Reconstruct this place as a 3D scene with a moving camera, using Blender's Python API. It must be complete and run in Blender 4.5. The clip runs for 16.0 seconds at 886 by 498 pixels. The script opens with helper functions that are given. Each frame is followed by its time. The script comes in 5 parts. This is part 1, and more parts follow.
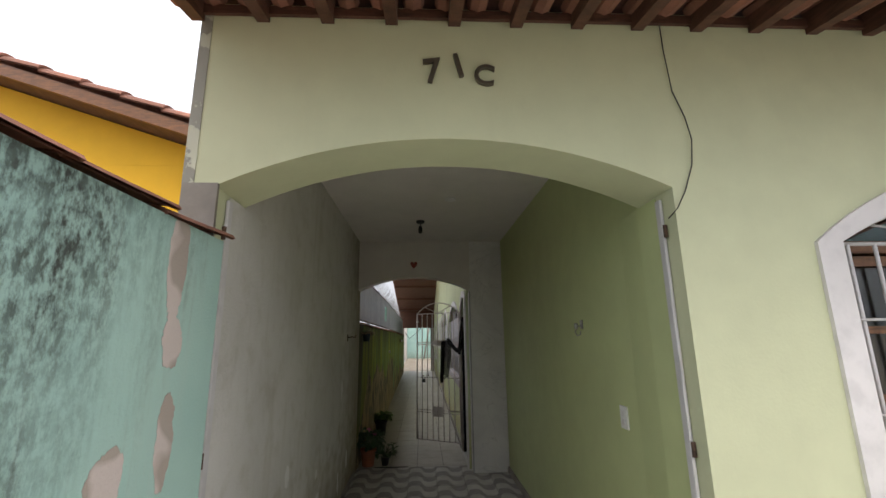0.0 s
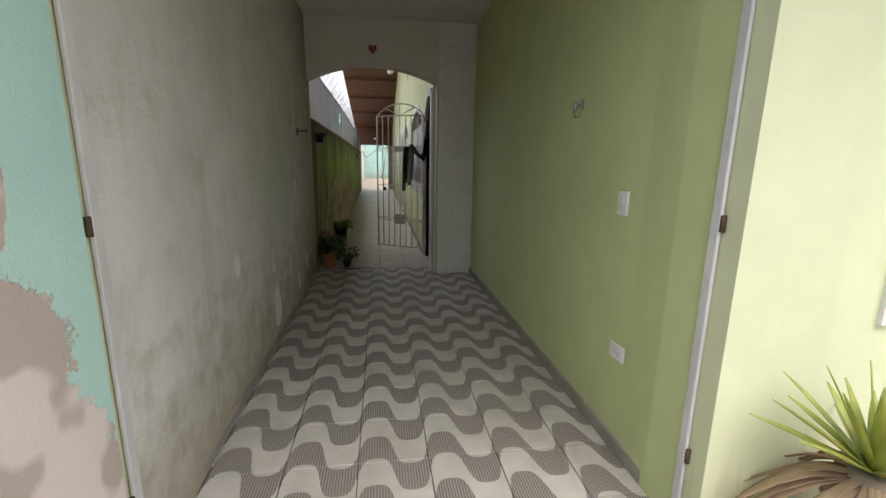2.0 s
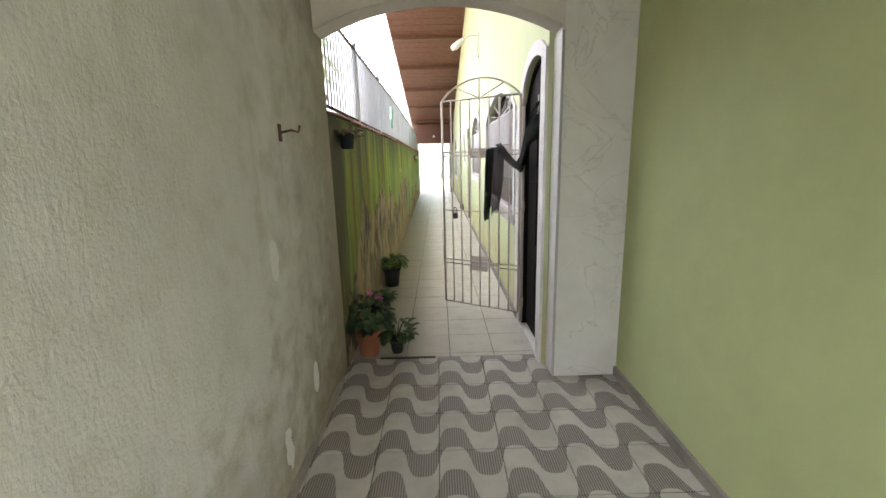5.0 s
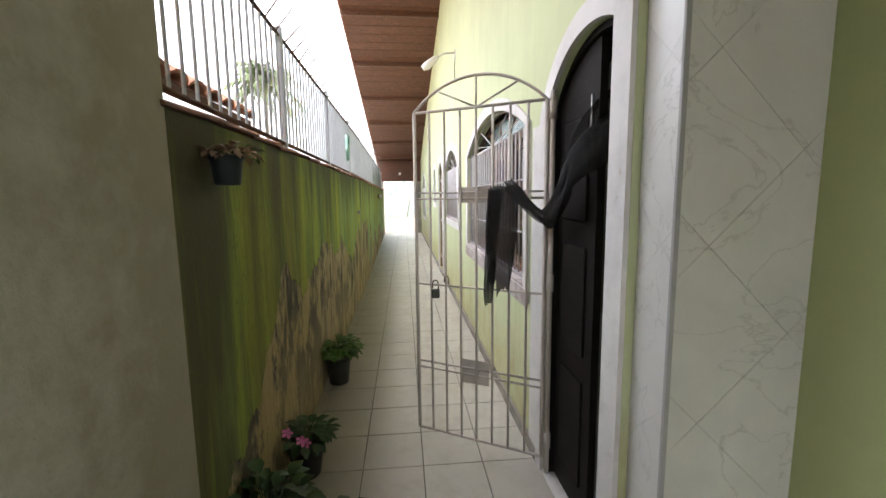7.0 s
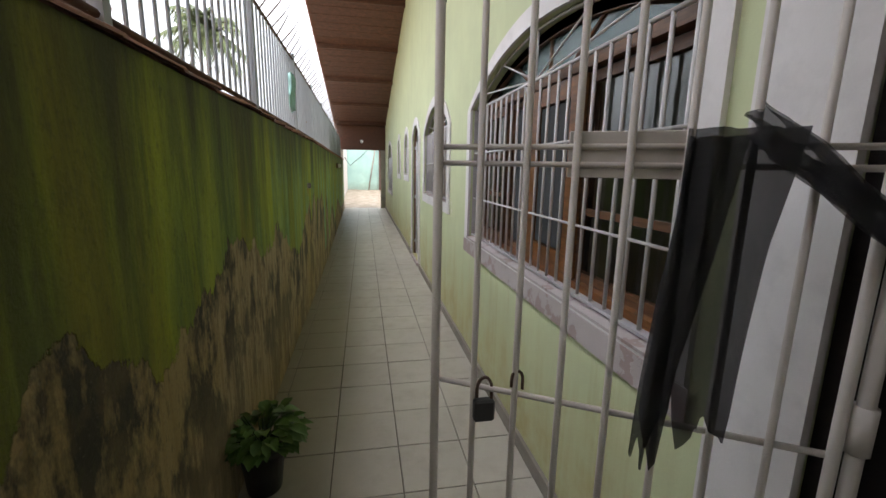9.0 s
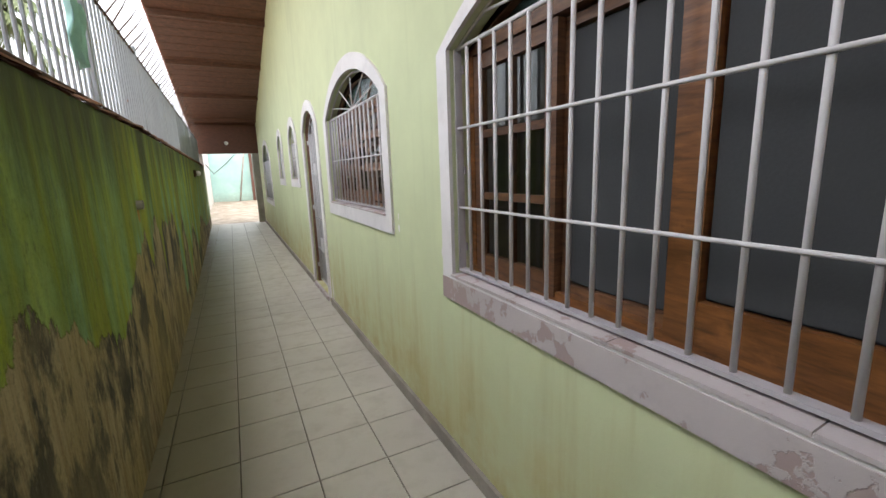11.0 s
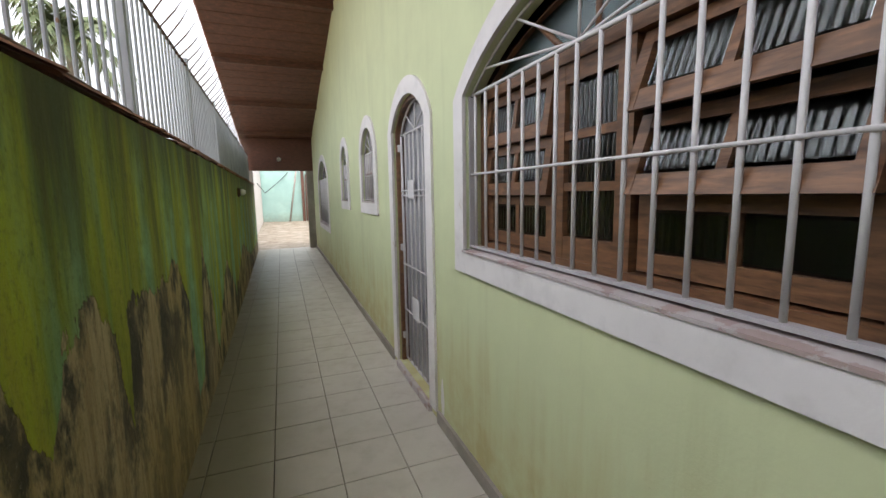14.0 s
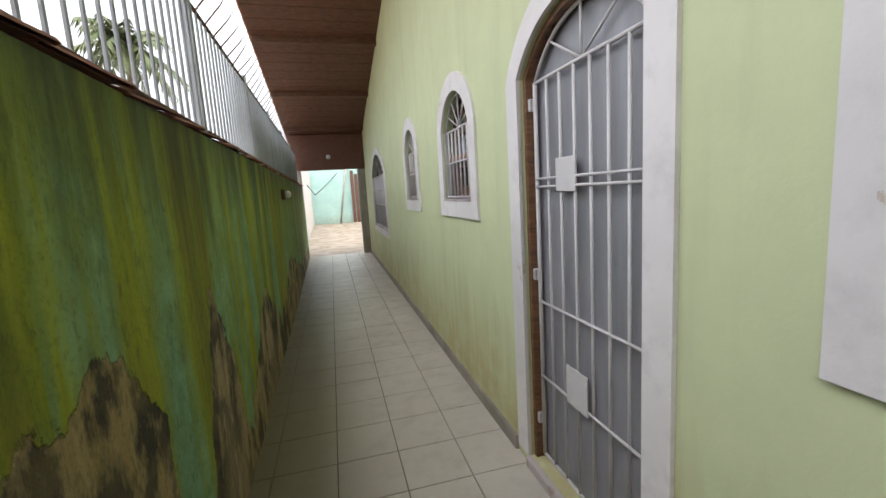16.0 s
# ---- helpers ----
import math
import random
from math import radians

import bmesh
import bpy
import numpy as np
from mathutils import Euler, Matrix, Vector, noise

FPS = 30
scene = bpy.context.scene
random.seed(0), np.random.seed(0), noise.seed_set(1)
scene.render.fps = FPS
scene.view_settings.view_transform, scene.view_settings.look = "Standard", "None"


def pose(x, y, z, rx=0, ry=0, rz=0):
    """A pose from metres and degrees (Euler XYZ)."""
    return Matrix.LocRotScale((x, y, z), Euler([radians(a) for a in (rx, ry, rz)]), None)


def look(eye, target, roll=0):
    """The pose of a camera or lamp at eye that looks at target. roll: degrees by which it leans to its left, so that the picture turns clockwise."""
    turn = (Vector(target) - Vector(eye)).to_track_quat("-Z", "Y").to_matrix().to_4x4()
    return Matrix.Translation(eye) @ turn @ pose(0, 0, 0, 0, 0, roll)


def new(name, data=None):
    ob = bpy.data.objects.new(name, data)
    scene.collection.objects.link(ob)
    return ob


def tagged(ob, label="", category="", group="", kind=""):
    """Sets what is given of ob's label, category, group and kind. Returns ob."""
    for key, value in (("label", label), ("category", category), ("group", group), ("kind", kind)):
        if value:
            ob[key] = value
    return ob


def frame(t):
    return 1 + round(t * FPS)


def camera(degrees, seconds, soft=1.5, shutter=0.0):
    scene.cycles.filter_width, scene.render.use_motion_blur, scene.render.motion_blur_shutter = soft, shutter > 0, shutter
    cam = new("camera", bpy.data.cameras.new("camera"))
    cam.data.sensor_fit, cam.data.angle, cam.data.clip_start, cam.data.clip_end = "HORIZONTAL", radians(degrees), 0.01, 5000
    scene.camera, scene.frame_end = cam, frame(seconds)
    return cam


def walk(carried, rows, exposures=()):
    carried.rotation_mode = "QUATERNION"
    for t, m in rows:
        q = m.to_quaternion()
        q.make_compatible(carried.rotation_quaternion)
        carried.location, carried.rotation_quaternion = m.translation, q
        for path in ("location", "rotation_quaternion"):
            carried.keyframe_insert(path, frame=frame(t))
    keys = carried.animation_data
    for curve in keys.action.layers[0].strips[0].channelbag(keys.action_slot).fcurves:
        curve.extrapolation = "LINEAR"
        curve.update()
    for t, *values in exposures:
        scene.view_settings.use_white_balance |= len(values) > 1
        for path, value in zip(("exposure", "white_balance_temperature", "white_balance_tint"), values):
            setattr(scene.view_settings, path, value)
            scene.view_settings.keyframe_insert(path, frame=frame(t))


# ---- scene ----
cam = camera(93.6, 16.0)
PATH = [
    (0, (0.89, -5.841, 1.685), (0.987, -3.888, 2.108), -0.8),
    (0.5, (0.898, -5.804, 1.653), (0.98, -3.812, 1.814), -0.8),
    (1, (0.889, -5.726, 1.599), (1.0, -3.73, 1.529), -0.2),
    (1.5, (0.844, -5.568, 1.513), (1.052, -3.598, 1.237), -0.3),
    (2, (0.831, -5.331, 1.425), (1.124, -3.394, 1.021), 0.9),
    (2.5, (0.863, -4.932, 1.397), (0.956, -2.961, 1.072), -1.8),
    (3, (0.815, -4.539, 1.404), (0.829, -2.571, 1.048), -1.3),
    (3.5, (0.773, -4.12, 1.455), (0.916, -2.172, 1.026), -0.7),
    (4, (0.799, -3.683, 1.494), (0.797, -1.725, 1.089), -1.9),
    (4.5, (0.774, -3.243, 1.54), (0.762, -1.289, 1.116), -1.6),
    (6.8, (0.691, -1.405, 1.612), (0.884, 0.561, 1.3), -0.9),
    (7, (0.718, -1.243, 1.614), (0.901, 0.732, 1.363), -0.7),
    (7.5, (0.722, -0.883, 1.621), (0.984, 1.08, 1.338), 1.7),
    (8, (0.638, -0.493, 1.606), (0.986, 1.445, 1.254), 1.6),
    (8.2, (0.619, -0.354, 1.604), (0.97, 1.579, 1.231), 1.3),
    (10.3, (0.644, 1.569, 1.517), (1.226, 3.449, 1.16), 0.1),
    (10.5, (0.632, 1.69, 1.509), (1.381, 3.514, 1.173), 0.4),
    (11, (0.566, 2.014, 1.537), (1.44, 3.774, 1.164), -2.0),
    (11.5, (0.652, 2.378, 1.548), (1.406, 4.208, 1.259), -1.2),
    (12, (0.712, 2.737, 1.553), (1.408, 4.585, 1.234), 0.5),
    (12.5, (0.672, 3.158, 1.556), (1.472, 4.953, 1.183), -1.4),
    (13, (0.698, 3.546, 1.553), (1.397, 5.403, 1.3), -2.1),
    (13.5, (0.666, 3.946, 1.563), (1.267, 5.841, 1.352), -0.8),
    (14, (0.576, 4.373, 1.562), (1.285, 6.224, 1.298), -1.0),
    (14.5, (0.6, 4.804, 1.584), (1.212, 6.696, 1.369), -2.3),
    (15, (0.568, 5.155, 1.59), (1.023, 7.087, 1.343), -2.0),
    (15.5, (0.47, 5.555, 1.57), (1.055, 7.446, 1.284), -1.3),
    (16, (0.546, 5.959, 1.558), (1.043, 7.877, 1.283), -3.5),
]
walk(cam, [(t, look(eye, target, roll)) for t, eye, target, roll in PATH],
     [(0, 0.65), (1.0, 0.9), (2.0, 1.15), (3.0, 2.0), (4.5, 2.9), (6.0, 2.6), (7.0, 2.5), (7.5, 1.8), (8.2, 1.5), (10.4, 1.55), (11, 1.7), (12.5, 1.6), (13.5, 1.25), (14.5, 1.4), (16, 1.4)])

# ---- light ----
world = bpy.data.worlds.new("sky")
scene.world = world
world.use_nodes = True
wn = world.node_tree.nodes
wl = world.node_tree.links
sky = wn.new("ShaderNodeTexSky")
sky.sky_type = 'NISHITA'
sky.sun_disc = False
sky.sun_elevation = radians(62)
sky.sun_rotation = radians(200)
sky.air_density, sky.dust_density, sky.ozone_density = 1.0, 6.0, 1.0
haze = wn.new("ShaderNodeMix")
haze.data_type = 'RGBA'
haze.inputs[0].default_value = 0.75
haze.inputs[7].default_value = (10.75, 10.9, 11.6, 1)
wl.new(sky.outputs[0], haze.inputs[6])
# an overcast sky is about three times as bright overhead as at the horizon
dome = wn.new("ShaderNodeTexCoord")
height = wn.new("ShaderNodeSeparateXYZ")
wl.new(dome.outputs["Generated"], height.inputs[0])
rise = wn.new("ShaderNodeMapRange")
rise.inputs[1].default_value, rise.inputs[2].default_value = 0.0, 1.0
rise.inputs[3].default_value, rise.inputs[4].default_value = 0.42, 1.95
wl.new(height.outputs[2], rise.inputs[0])
overcast = wn.new("ShaderNodeVectorMath")
overcast.operation = 'SCALE'
wl.new(haze.outputs[2], overcast.inputs[0])
wl.new(rise.outputs[0], overcast.inputs[3])
wl.new(overcast.outputs[0], wn["Background"].inputs[0])
wn["Background"].inputs[1].default_value = 0.1
sun = new("sun", bpy.data.lights.new("sun", 'SUN'))
sun.data.energy = 0.8
sun.data.angle = radians(30)
sun.data.color = (1.0, 0.96, 0.9)
sun.matrix_world = look((0, 0, 0), (-0.16, 0.44, -0.88))

# ---- materials ----


class Nodes:
    """A node material under construction."""

    def __init__(self, name):
        self.mat = bpy.data.materials.new(name)
        self.mat.use_nodes = True
        self.tree = self.mat.node_tree
        self.bsdf = self.tree.nodes["Principled BSDF"]
        self.tc = None

    def node(self, kind, **values):
        n = self.tree.nodes.new(kind)
        for key, value in values.items():
            setattr(n, key, value)
        return n

    def link(self, a, b):
        self.tree.links.new(a, b)

    def coords(self, scale=(1, 1, 1), space="Object", shift=(0, 0, 0)):
        if self.tc is None:
            self.tc = self.node("ShaderNodeTexCoord")
        m = self.node("ShaderNodeMapping")
        m.inputs["Scale"].default_value = scale
        m.inputs["Location"].default_value = shift
        self.link(self.tc.outputs[space], m.inputs[0])
        return m.outputs[0]

    def position(self, scale=(1, 1, 1), shift=(0, 0, 0)):
        g = self.node("ShaderNodeNewGeometry")
        m = self.node("ShaderNodeMapping")
        m.inputs["Scale"].default_value = scale
        m.inputs["Location"].default_value = shift
        self.link(g.outputs["Position"], m.inputs[0])
        return m.outputs[0]

    def noise(self, vec, scale, detail=4, rough=0.55, distort=0.0):
        n = self.node("ShaderNodeTexNoise")
        n.inputs["Scale"].default_value = scale
        n.inputs["Detail"].default_value = detail
        n.inputs["Roughness"].default_value = rough
        n.inputs["Distortion"].default_value = distort
        self.link(vec, n.inputs["Vector"])
        return n.outputs["Fac"]

    def ramp(self, fac, lo, hi, a=0.0, b=1.0):
        r = self.node("ShaderNodeMapRange")
        r.inputs[1].default_value, r.inputs[2].default_value = lo, hi
        r.inputs[3].default_value, r.inputs[4].default_value = a, b
        self.link(fac, r.inputs[0])
        return r.outputs[0]

    def math(self, op, a, b=0.0):
        m = self.node("ShaderNodeMath", operation=op)
        for i, v in ((0, a), (1, b)):
            if isinstance(v, (int, float)):
                m.inputs[i].default_value = v
            else:
                self.link(v, m.inputs[i])
        return m.outputs[0]

    def mix(self, fac, a, b, blend='MIX'):
        m = self.node("ShaderNodeMix", data_type='RGBA', blend_type=blend)
        for i, v in ((0, fac), (6, a), (7, b)):
            if isinstance(v, (int, float)):
                m.inputs[i].default_value = v
            elif isinstance(v, tuple):
                m.inputs[i].default_value = (*v, 1)
            else:
                self.link(v, m.inputs[i])
        return m.outputs[2]

    def split(self, vec):
        s = self.node("ShaderNodeSeparateXYZ")
        self.link(vec, s.inputs[0])
        return s.outputs

    def finish(self, color, rough=0.7, bump=None, strength=0.3, distance=0.01, metal=0.0):
        for key, v in (("Base Color", color), ("Roughness", rough), ("Metallic", metal)):
            if isinstance(v, (int, float)):
                self.bsdf.inputs[key].default_value = v
            elif isinstance(v, tuple):
                self.bsdf.inputs[key].default_value = (*v, 1)
            else:
                self.link(v, self.bsdf.inputs[key])
        if bump is not None:
            b = self.node("ShaderNodeBump")
            b.inputs["Strength"].default_value = strength
            b.inputs["Distance"].default_value = distance
            self.link(bump, b.inputs["Height"])
            self.link(b.outputs[0], self.bsdf.inputs["Normal"])
        return self.mat


def simple(name, color, rough=0.6, vary=0.25, scale=6.0, grain=60.0, metal=0.0, strength=0.15, stretch=(1, 1, 1), random_tint=0.0):
    """A plain surface with cloudy variation and fine relief."""
    n = Nodes(name)
    v = n.coords(stretch)
    big = n.noise(v, scale, 5)
    fine = n.noise(v, grain, 3)
    dark = tuple(c * (1 - vary) for c in color)
    light = tuple(min(1, c * (1 + vary * 0.6)) for c in color)
    c = n.mix(n.ramp(big, 0.3, 0.7), dark, light)
    c = n.mix(n.ramp(fine, 0.35, 0.65, 0, 0.25), c, dark)
    if random_tint:
        info = n.node("ShaderNodeObjectInfo")
        c = n.mix(n.math('MULTIPLY', info.outputs["Random"], random_tint), c, tuple(x * 0.45 for x in color))
    return n.finish(c, n.ramp(big, 0.3, 0.7, rough * 0.85, min(1, rough * 1.15)), fine, strength, 0.004, metal)


def plaster(name, base, stain, low=0.6, stain_amount=0.6, streak=0.3, rough=0.8, chips=()):
    """Painted render, cloudy, with damp stains rising from the foot and faint runs."""
    n = Nodes(name)
    p = n.position()
    big = n.noise(p, 0.9, 5, 0.6)
    mid = n.noise(p, 5.0, 6, 0.6)
    fine = n.noise(p, 70.0, 4, 0.6)
    runs = n.noise(n.position((7, 7, 0.5)), 1.0, 4, 0.6)
    z = n.split(p)[2]
    c = n.mix(n.ramp(big, 0.3, 0.7), base, tuple(x * 0.88 for x in base))
    c = n.mix(n.ramp(mid, 0.4, 0.75, 0, 0.35), c, tuple(min(1, x * 1.1) for x in base))
    height = n.math('ADD', z, n.math('MULTIPLY', n.math('SUBTRACT', runs, 0.5), -1.5))
    damp = n.math('MULTIPLY', n.ramp(height, low * 0.2, low, 1, 0), n.ramp(mid, 0.35, 0.6, 0.25, 1))
    c = n.mix(n.math('MULTIPLY', damp, stain_amount), c, stain)
    c = n.mix(n.math('MULTIPLY', n.ramp(runs, 0.52, 0.75), streak), c, tuple(x * 0.6 for x in base))
    for y0, z0, ry, rz in chips:
        c = n.mix(blob(n, p, y0, z0, ry, rz, mid), c, (0.70, 0.68, 0.66))
    relief = n.math('ADD', n.math('MULTIPLY', fine, 0.5), n.math('MULTIPLY', mid, 0.7))
    return n.finish(c, rough, relief, 0.25, 0.006)


M = {}


def blob(n, p, y, z, ry, rz, wobble):
    """Mask of a ragged patch on a wall that runs along y."""
    s = n.split(p)
    a = n.math('DIVIDE', n.math('SUBTRACT', s[1], y), ry)
    b = n.math('DIVIDE', n.math('SUBTRACT', s[2], z), rz)
    d = n.math('ADD', n.math('MULTIPLY', a, a), n.math('MULTIPLY', b, b))
    fray = n.noise(p, 17, 5, 0.65)
    d = n.math('ADD', d, n.math('MULTIPLY', n.math('SUBTRACT', wobble, 0.5), 2.4))
    d = n.math('ADD', d, n.math('MULTIPLY', n.math('SUBTRACT', fray, 0.5), 1.3))
    return n.ramp(d, 0.97, 1.03, 1, 0)


def largest(n, masks):
    m = masks[0]
    for other in masks[1:]:
        m = n.math('MAXIMUM', m, other)
    return m


def pale_passage():
    """Cream wall of the covered passage: scuffs, a few flaked spots, damp foot."""
    n = Nodes("passage_pale_paint")
    p = n.position()
    big, mid, fine = n.noise(p, 1.1, 5, 0.6), n.noise(p, 6, 6, 0.62), n.noise(p, 80, 4)
    runs = n.noise(n.position((6, 6, 0.6)), 1.0, 4)
    base = (0.66, 0.64, 0.605)
    c = n.mix(n.ramp(big, 0.32, 0.68), base, (0.55, 0.535, 0.50))
    c = n.mix(n.ramp(mid, 0.5, 0.72, 0, 0.45), c, (0.44, 0.415, 0.34))
    z = n.split(p)[2]
    h = n.math('ADD', z, n.math('MULTIPLY', n.math('SUBTRACT', mid, 0.5), -1.6))
    c = n.mix(n.math('MULTIPLY', n.ramp(h, 0.05, 0.75, 1, 0), 0.7), c, (0.30, 0.25, 0.15))
    c = n.mix(n.math('MULTIPLY', n.ramp(runs, 0.58, 0.72), 0.3), c, (0.35, 0.32, 0.22))
    # browner towards the inner end of the passage, with a ragged edge
    inner_brown = n.ramp(n.math('ADD', n.split(p)[1], n.math('MULTIPLY', n.math('SUBTRACT', mid, 0.5), 1.2)), -1.1, -0.05, 0, 0.75)
    c = n.mix(inner_brown, c, (0.20, 0.165, 0.085))
    spots = [blob(n, p, y, z0, a, b, mid) for y, z0, a, b in ((-2.83, 0.82, 0.045, 0.07), (-1.96, 0.27, 0.10, 0.16), (-1.01, 1.15, 0.05, 0.09), (-1.08, 0.24, 0.05, 0.12), (-0.6, 0.35, 0.05, 0.1), (-2.03, 0.6, 0.03, 0.04))]
    flake = largest(n, spots)
    c = n.mix(flake, c, (0.72, 0.71, 0.69))
    trowel = n.noise(n.position((16, 16, 4)), 1.0, 6, 0.7, 0.5)
    c = n.mix(n.ramp(trowel, 0.56, 0.7, 0, 0.16), c, (0.40, 0.38, 0.32))
    c = n.mix(n.ramp(n.noise(p, 2.3, 6, 0.7), 0.56, 0.66, 0, 0.35), c, (0.43, 0.41, 0.35))
    relief = n.math('ADD', n.math('MULTIPLY', fine, 0.4), n.math('SUBTRACT', n.math('MULTIPLY', mid, 0.8), flake))
    relief = n.math('ADD', relief, n.math('MULTIPLY', trowel, 0.65))
    return n.finish(c, 0.8, relief, 0.6, 0.012)


def mossy():
    """Garden wall: green growth in runs over old turquoise paint, flaked to bare render at the foot."""
    n = Nodes("mossy_wall")
    p = n.position()
    big, mid, fine = n.noise(p, 0.9, 5), n.noise(p, 5, 6, 0.65), n.noise(p, 60, 5, 0.7)
    runs = n.noise(n.position((1, 4.0, 0.45)), 1.0, 6, 0.66, 0.25)
    other = n.noise(n.position((1, 3.1, 0.3), (0, 7.3, 0)), 1.0, 5, 0.6)
    thin = n.noise(n.position((1, 22, 1.3)), 1.0, 5, 0.65)
    s = n.split(p)
    moss = n.mix(n.ramp(runs, 0.38, 0.6), (0.285, 0.34, 0.014), (0.11, 0.155, 0.012))
    moss = n.mix(n.ramp(other, 0.52, 0.66, 0, 0.7), moss, (0.23, 0.20, 0.014))
    moss = n.mix(n.ramp(thin, 0.5, 0.75, 0, 0.5), moss, (0.31, 0.33, 0.04))
    far = n.ramp(n.math('ADD', s[1], n.math('MULTIPLY', n.math('SUBTRACT', big, 0.5), 6.0)), 2.5, 6.5, 0.12, 0.85)
    teal = n.mix(n.ramp(mid, 0.35, 0.65), (0.20, 0.40, 0.25), (0.11, 0.24, 0.12))
    low = n.ramp(n.math('ADD', s[2], mid), 1.5, 2.3, 1, 0.35)
    c = n.mix(n.math('MULTIPLY', n.math('MULTIPLY', far, low), n.ramp(other, 0.43, 0.53, 1, 0)), moss, teal)
    top = n.ramp(n.math('ADD', s[2], n.math('MULTIPLY', n.math('SUBTRACT', runs, 0.5), 1.5)), 1.4, 1.95)
    c = n.mix(n.math('MULTIPLY', top, 0.8), c, (0.028, 0.03, 0.014))
    near = n.ramp(s[1], 0.3, 2.4, 1, 0)
    c = n.mix(n.math('MULTIPLY', near, n.ramp(runs, 0.35, 0.6, 0.25, 0.9)), c, (0.05, 0.042, 0.014))
    # how high the paint has come off, from one end of the wall to the other
    shed = n.node("ShaderNodeValToRGB")
    stops = ((0.0, 0.3), (0.8, 0.7), (1.3, 1.2), (1.7, 0.95), (2.6, 1.22), (3.1, 1.0), (3.65, 1.2), (3.85, 0.98), (4.5, 0.76), (5.1, 1.08), (5.5, 1.2),
             (5.65, 0.85), (5.75, 1.15), (6.0, 1.25), (6.17, 0.95), (6.2, 0.45), (6.24, 1.12), (6.34, 1.2), (6.66, 1.08), (7.14, 1.24), (7.4, 0.85), (7.44, 0.2), (7.72, 0.35), (8.0, 1.18), (8.35, 0.75), (8.4, 0.2), (9.0, 0.5), (9.6, 0.9), (10.4, 0.3), (12.0, 0.8), (14.0, 0.35))
    ramp = shed.color_ramp
    while len(ramp.elements) < len(stops):
        ramp.elements.new(0.5)
    for e, (y, h) in zip(ramp.elements, stops):
        e.position = y / 18.0
        e.color = (h / 2, h / 2, h / 2, 1)
    wobble = n.math('MULTIPLY', n.math('SUBTRACT', n.noise(p, 2.6, 4, 0.6), 0.5), 0.16)
    n.link(n.math('DIVIDE', n.math('ADD', s[1], wobble), 18.0), shed.inputs[0])
    rag = n.math('ADD', n.math('MULTIPLY', n.math('SUBTRACT', runs, 0.5), 0.35), n.math('MULTIPLY', n.math('SUBTRACT', mid, 0.5), 0.32))
    depth = n.math('ADD', n.math('SUBTRACT', n.math('MULTIPLY', shed.outputs[0], 2.0), s[2]), rag)
    bare = n.ramp(depth, -0.006, 0.006)
    render = n.mix(n.ramp(thin, 0.38, 0.62), (0.38, 0.30, 0.17), (0.235, 0.17, 0.08))
    render = n.mix(n.ramp(big, 0.45, 0.6, 0, 0.6), render, (0.30, 0.22, 0.07))
    soot = n.noise(n.position((1, 2.3, 1.1), (0, 3.0, 0)), 1.5, 6, 0.7)
    black = n.math('MULTIPLY', n.ramp(soot, 0.46, 0.54), n.ramp(mid, 0.28, 0.55, 0.55, 1))
    black = n.math('MULTIPLY', black, n.ramp(depth, 0.3, 0.8, 1, 0.45))
    render = n.mix(black, render, (0.03, 0.026, 0.016))
    render = n.mix(n.ramp(fine, 0.6, 0.72, 0, 0.4), render, (0.5, 0.44, 0.33))
    c = n.mix(bare, c, render)
    c = n.mix(n.ramp(fine, 0.52, 0.72, 0, 0.4), c, (0.035, 0.035, 0.015))
    c = n.mix(n.ramp(n.noise(n.position((1, 1, 0.5)), 26, 5, 0.7), 0.54, 0.66, 0, 0.45), c, (0.06, 0.065, 0.02))
    # rust washed down from the cut pipe
    c = n.mix(n.math('MULTIPLY', blob(n, p, 5.37, 1.33, 0.035, 0.06, mid), 0.8), c, (0.36, 0.15, 0.015))
    relief = n.math('ADD', n.math('MULTIPLY', fine, 0.5), n.math('ADD', n.math('MULTIPLY', mid, 0.7), n.math('MULTIPLY', bare, -2.2)))
    return n.finish(c, 0.85, relief, 0.7, 0.014)


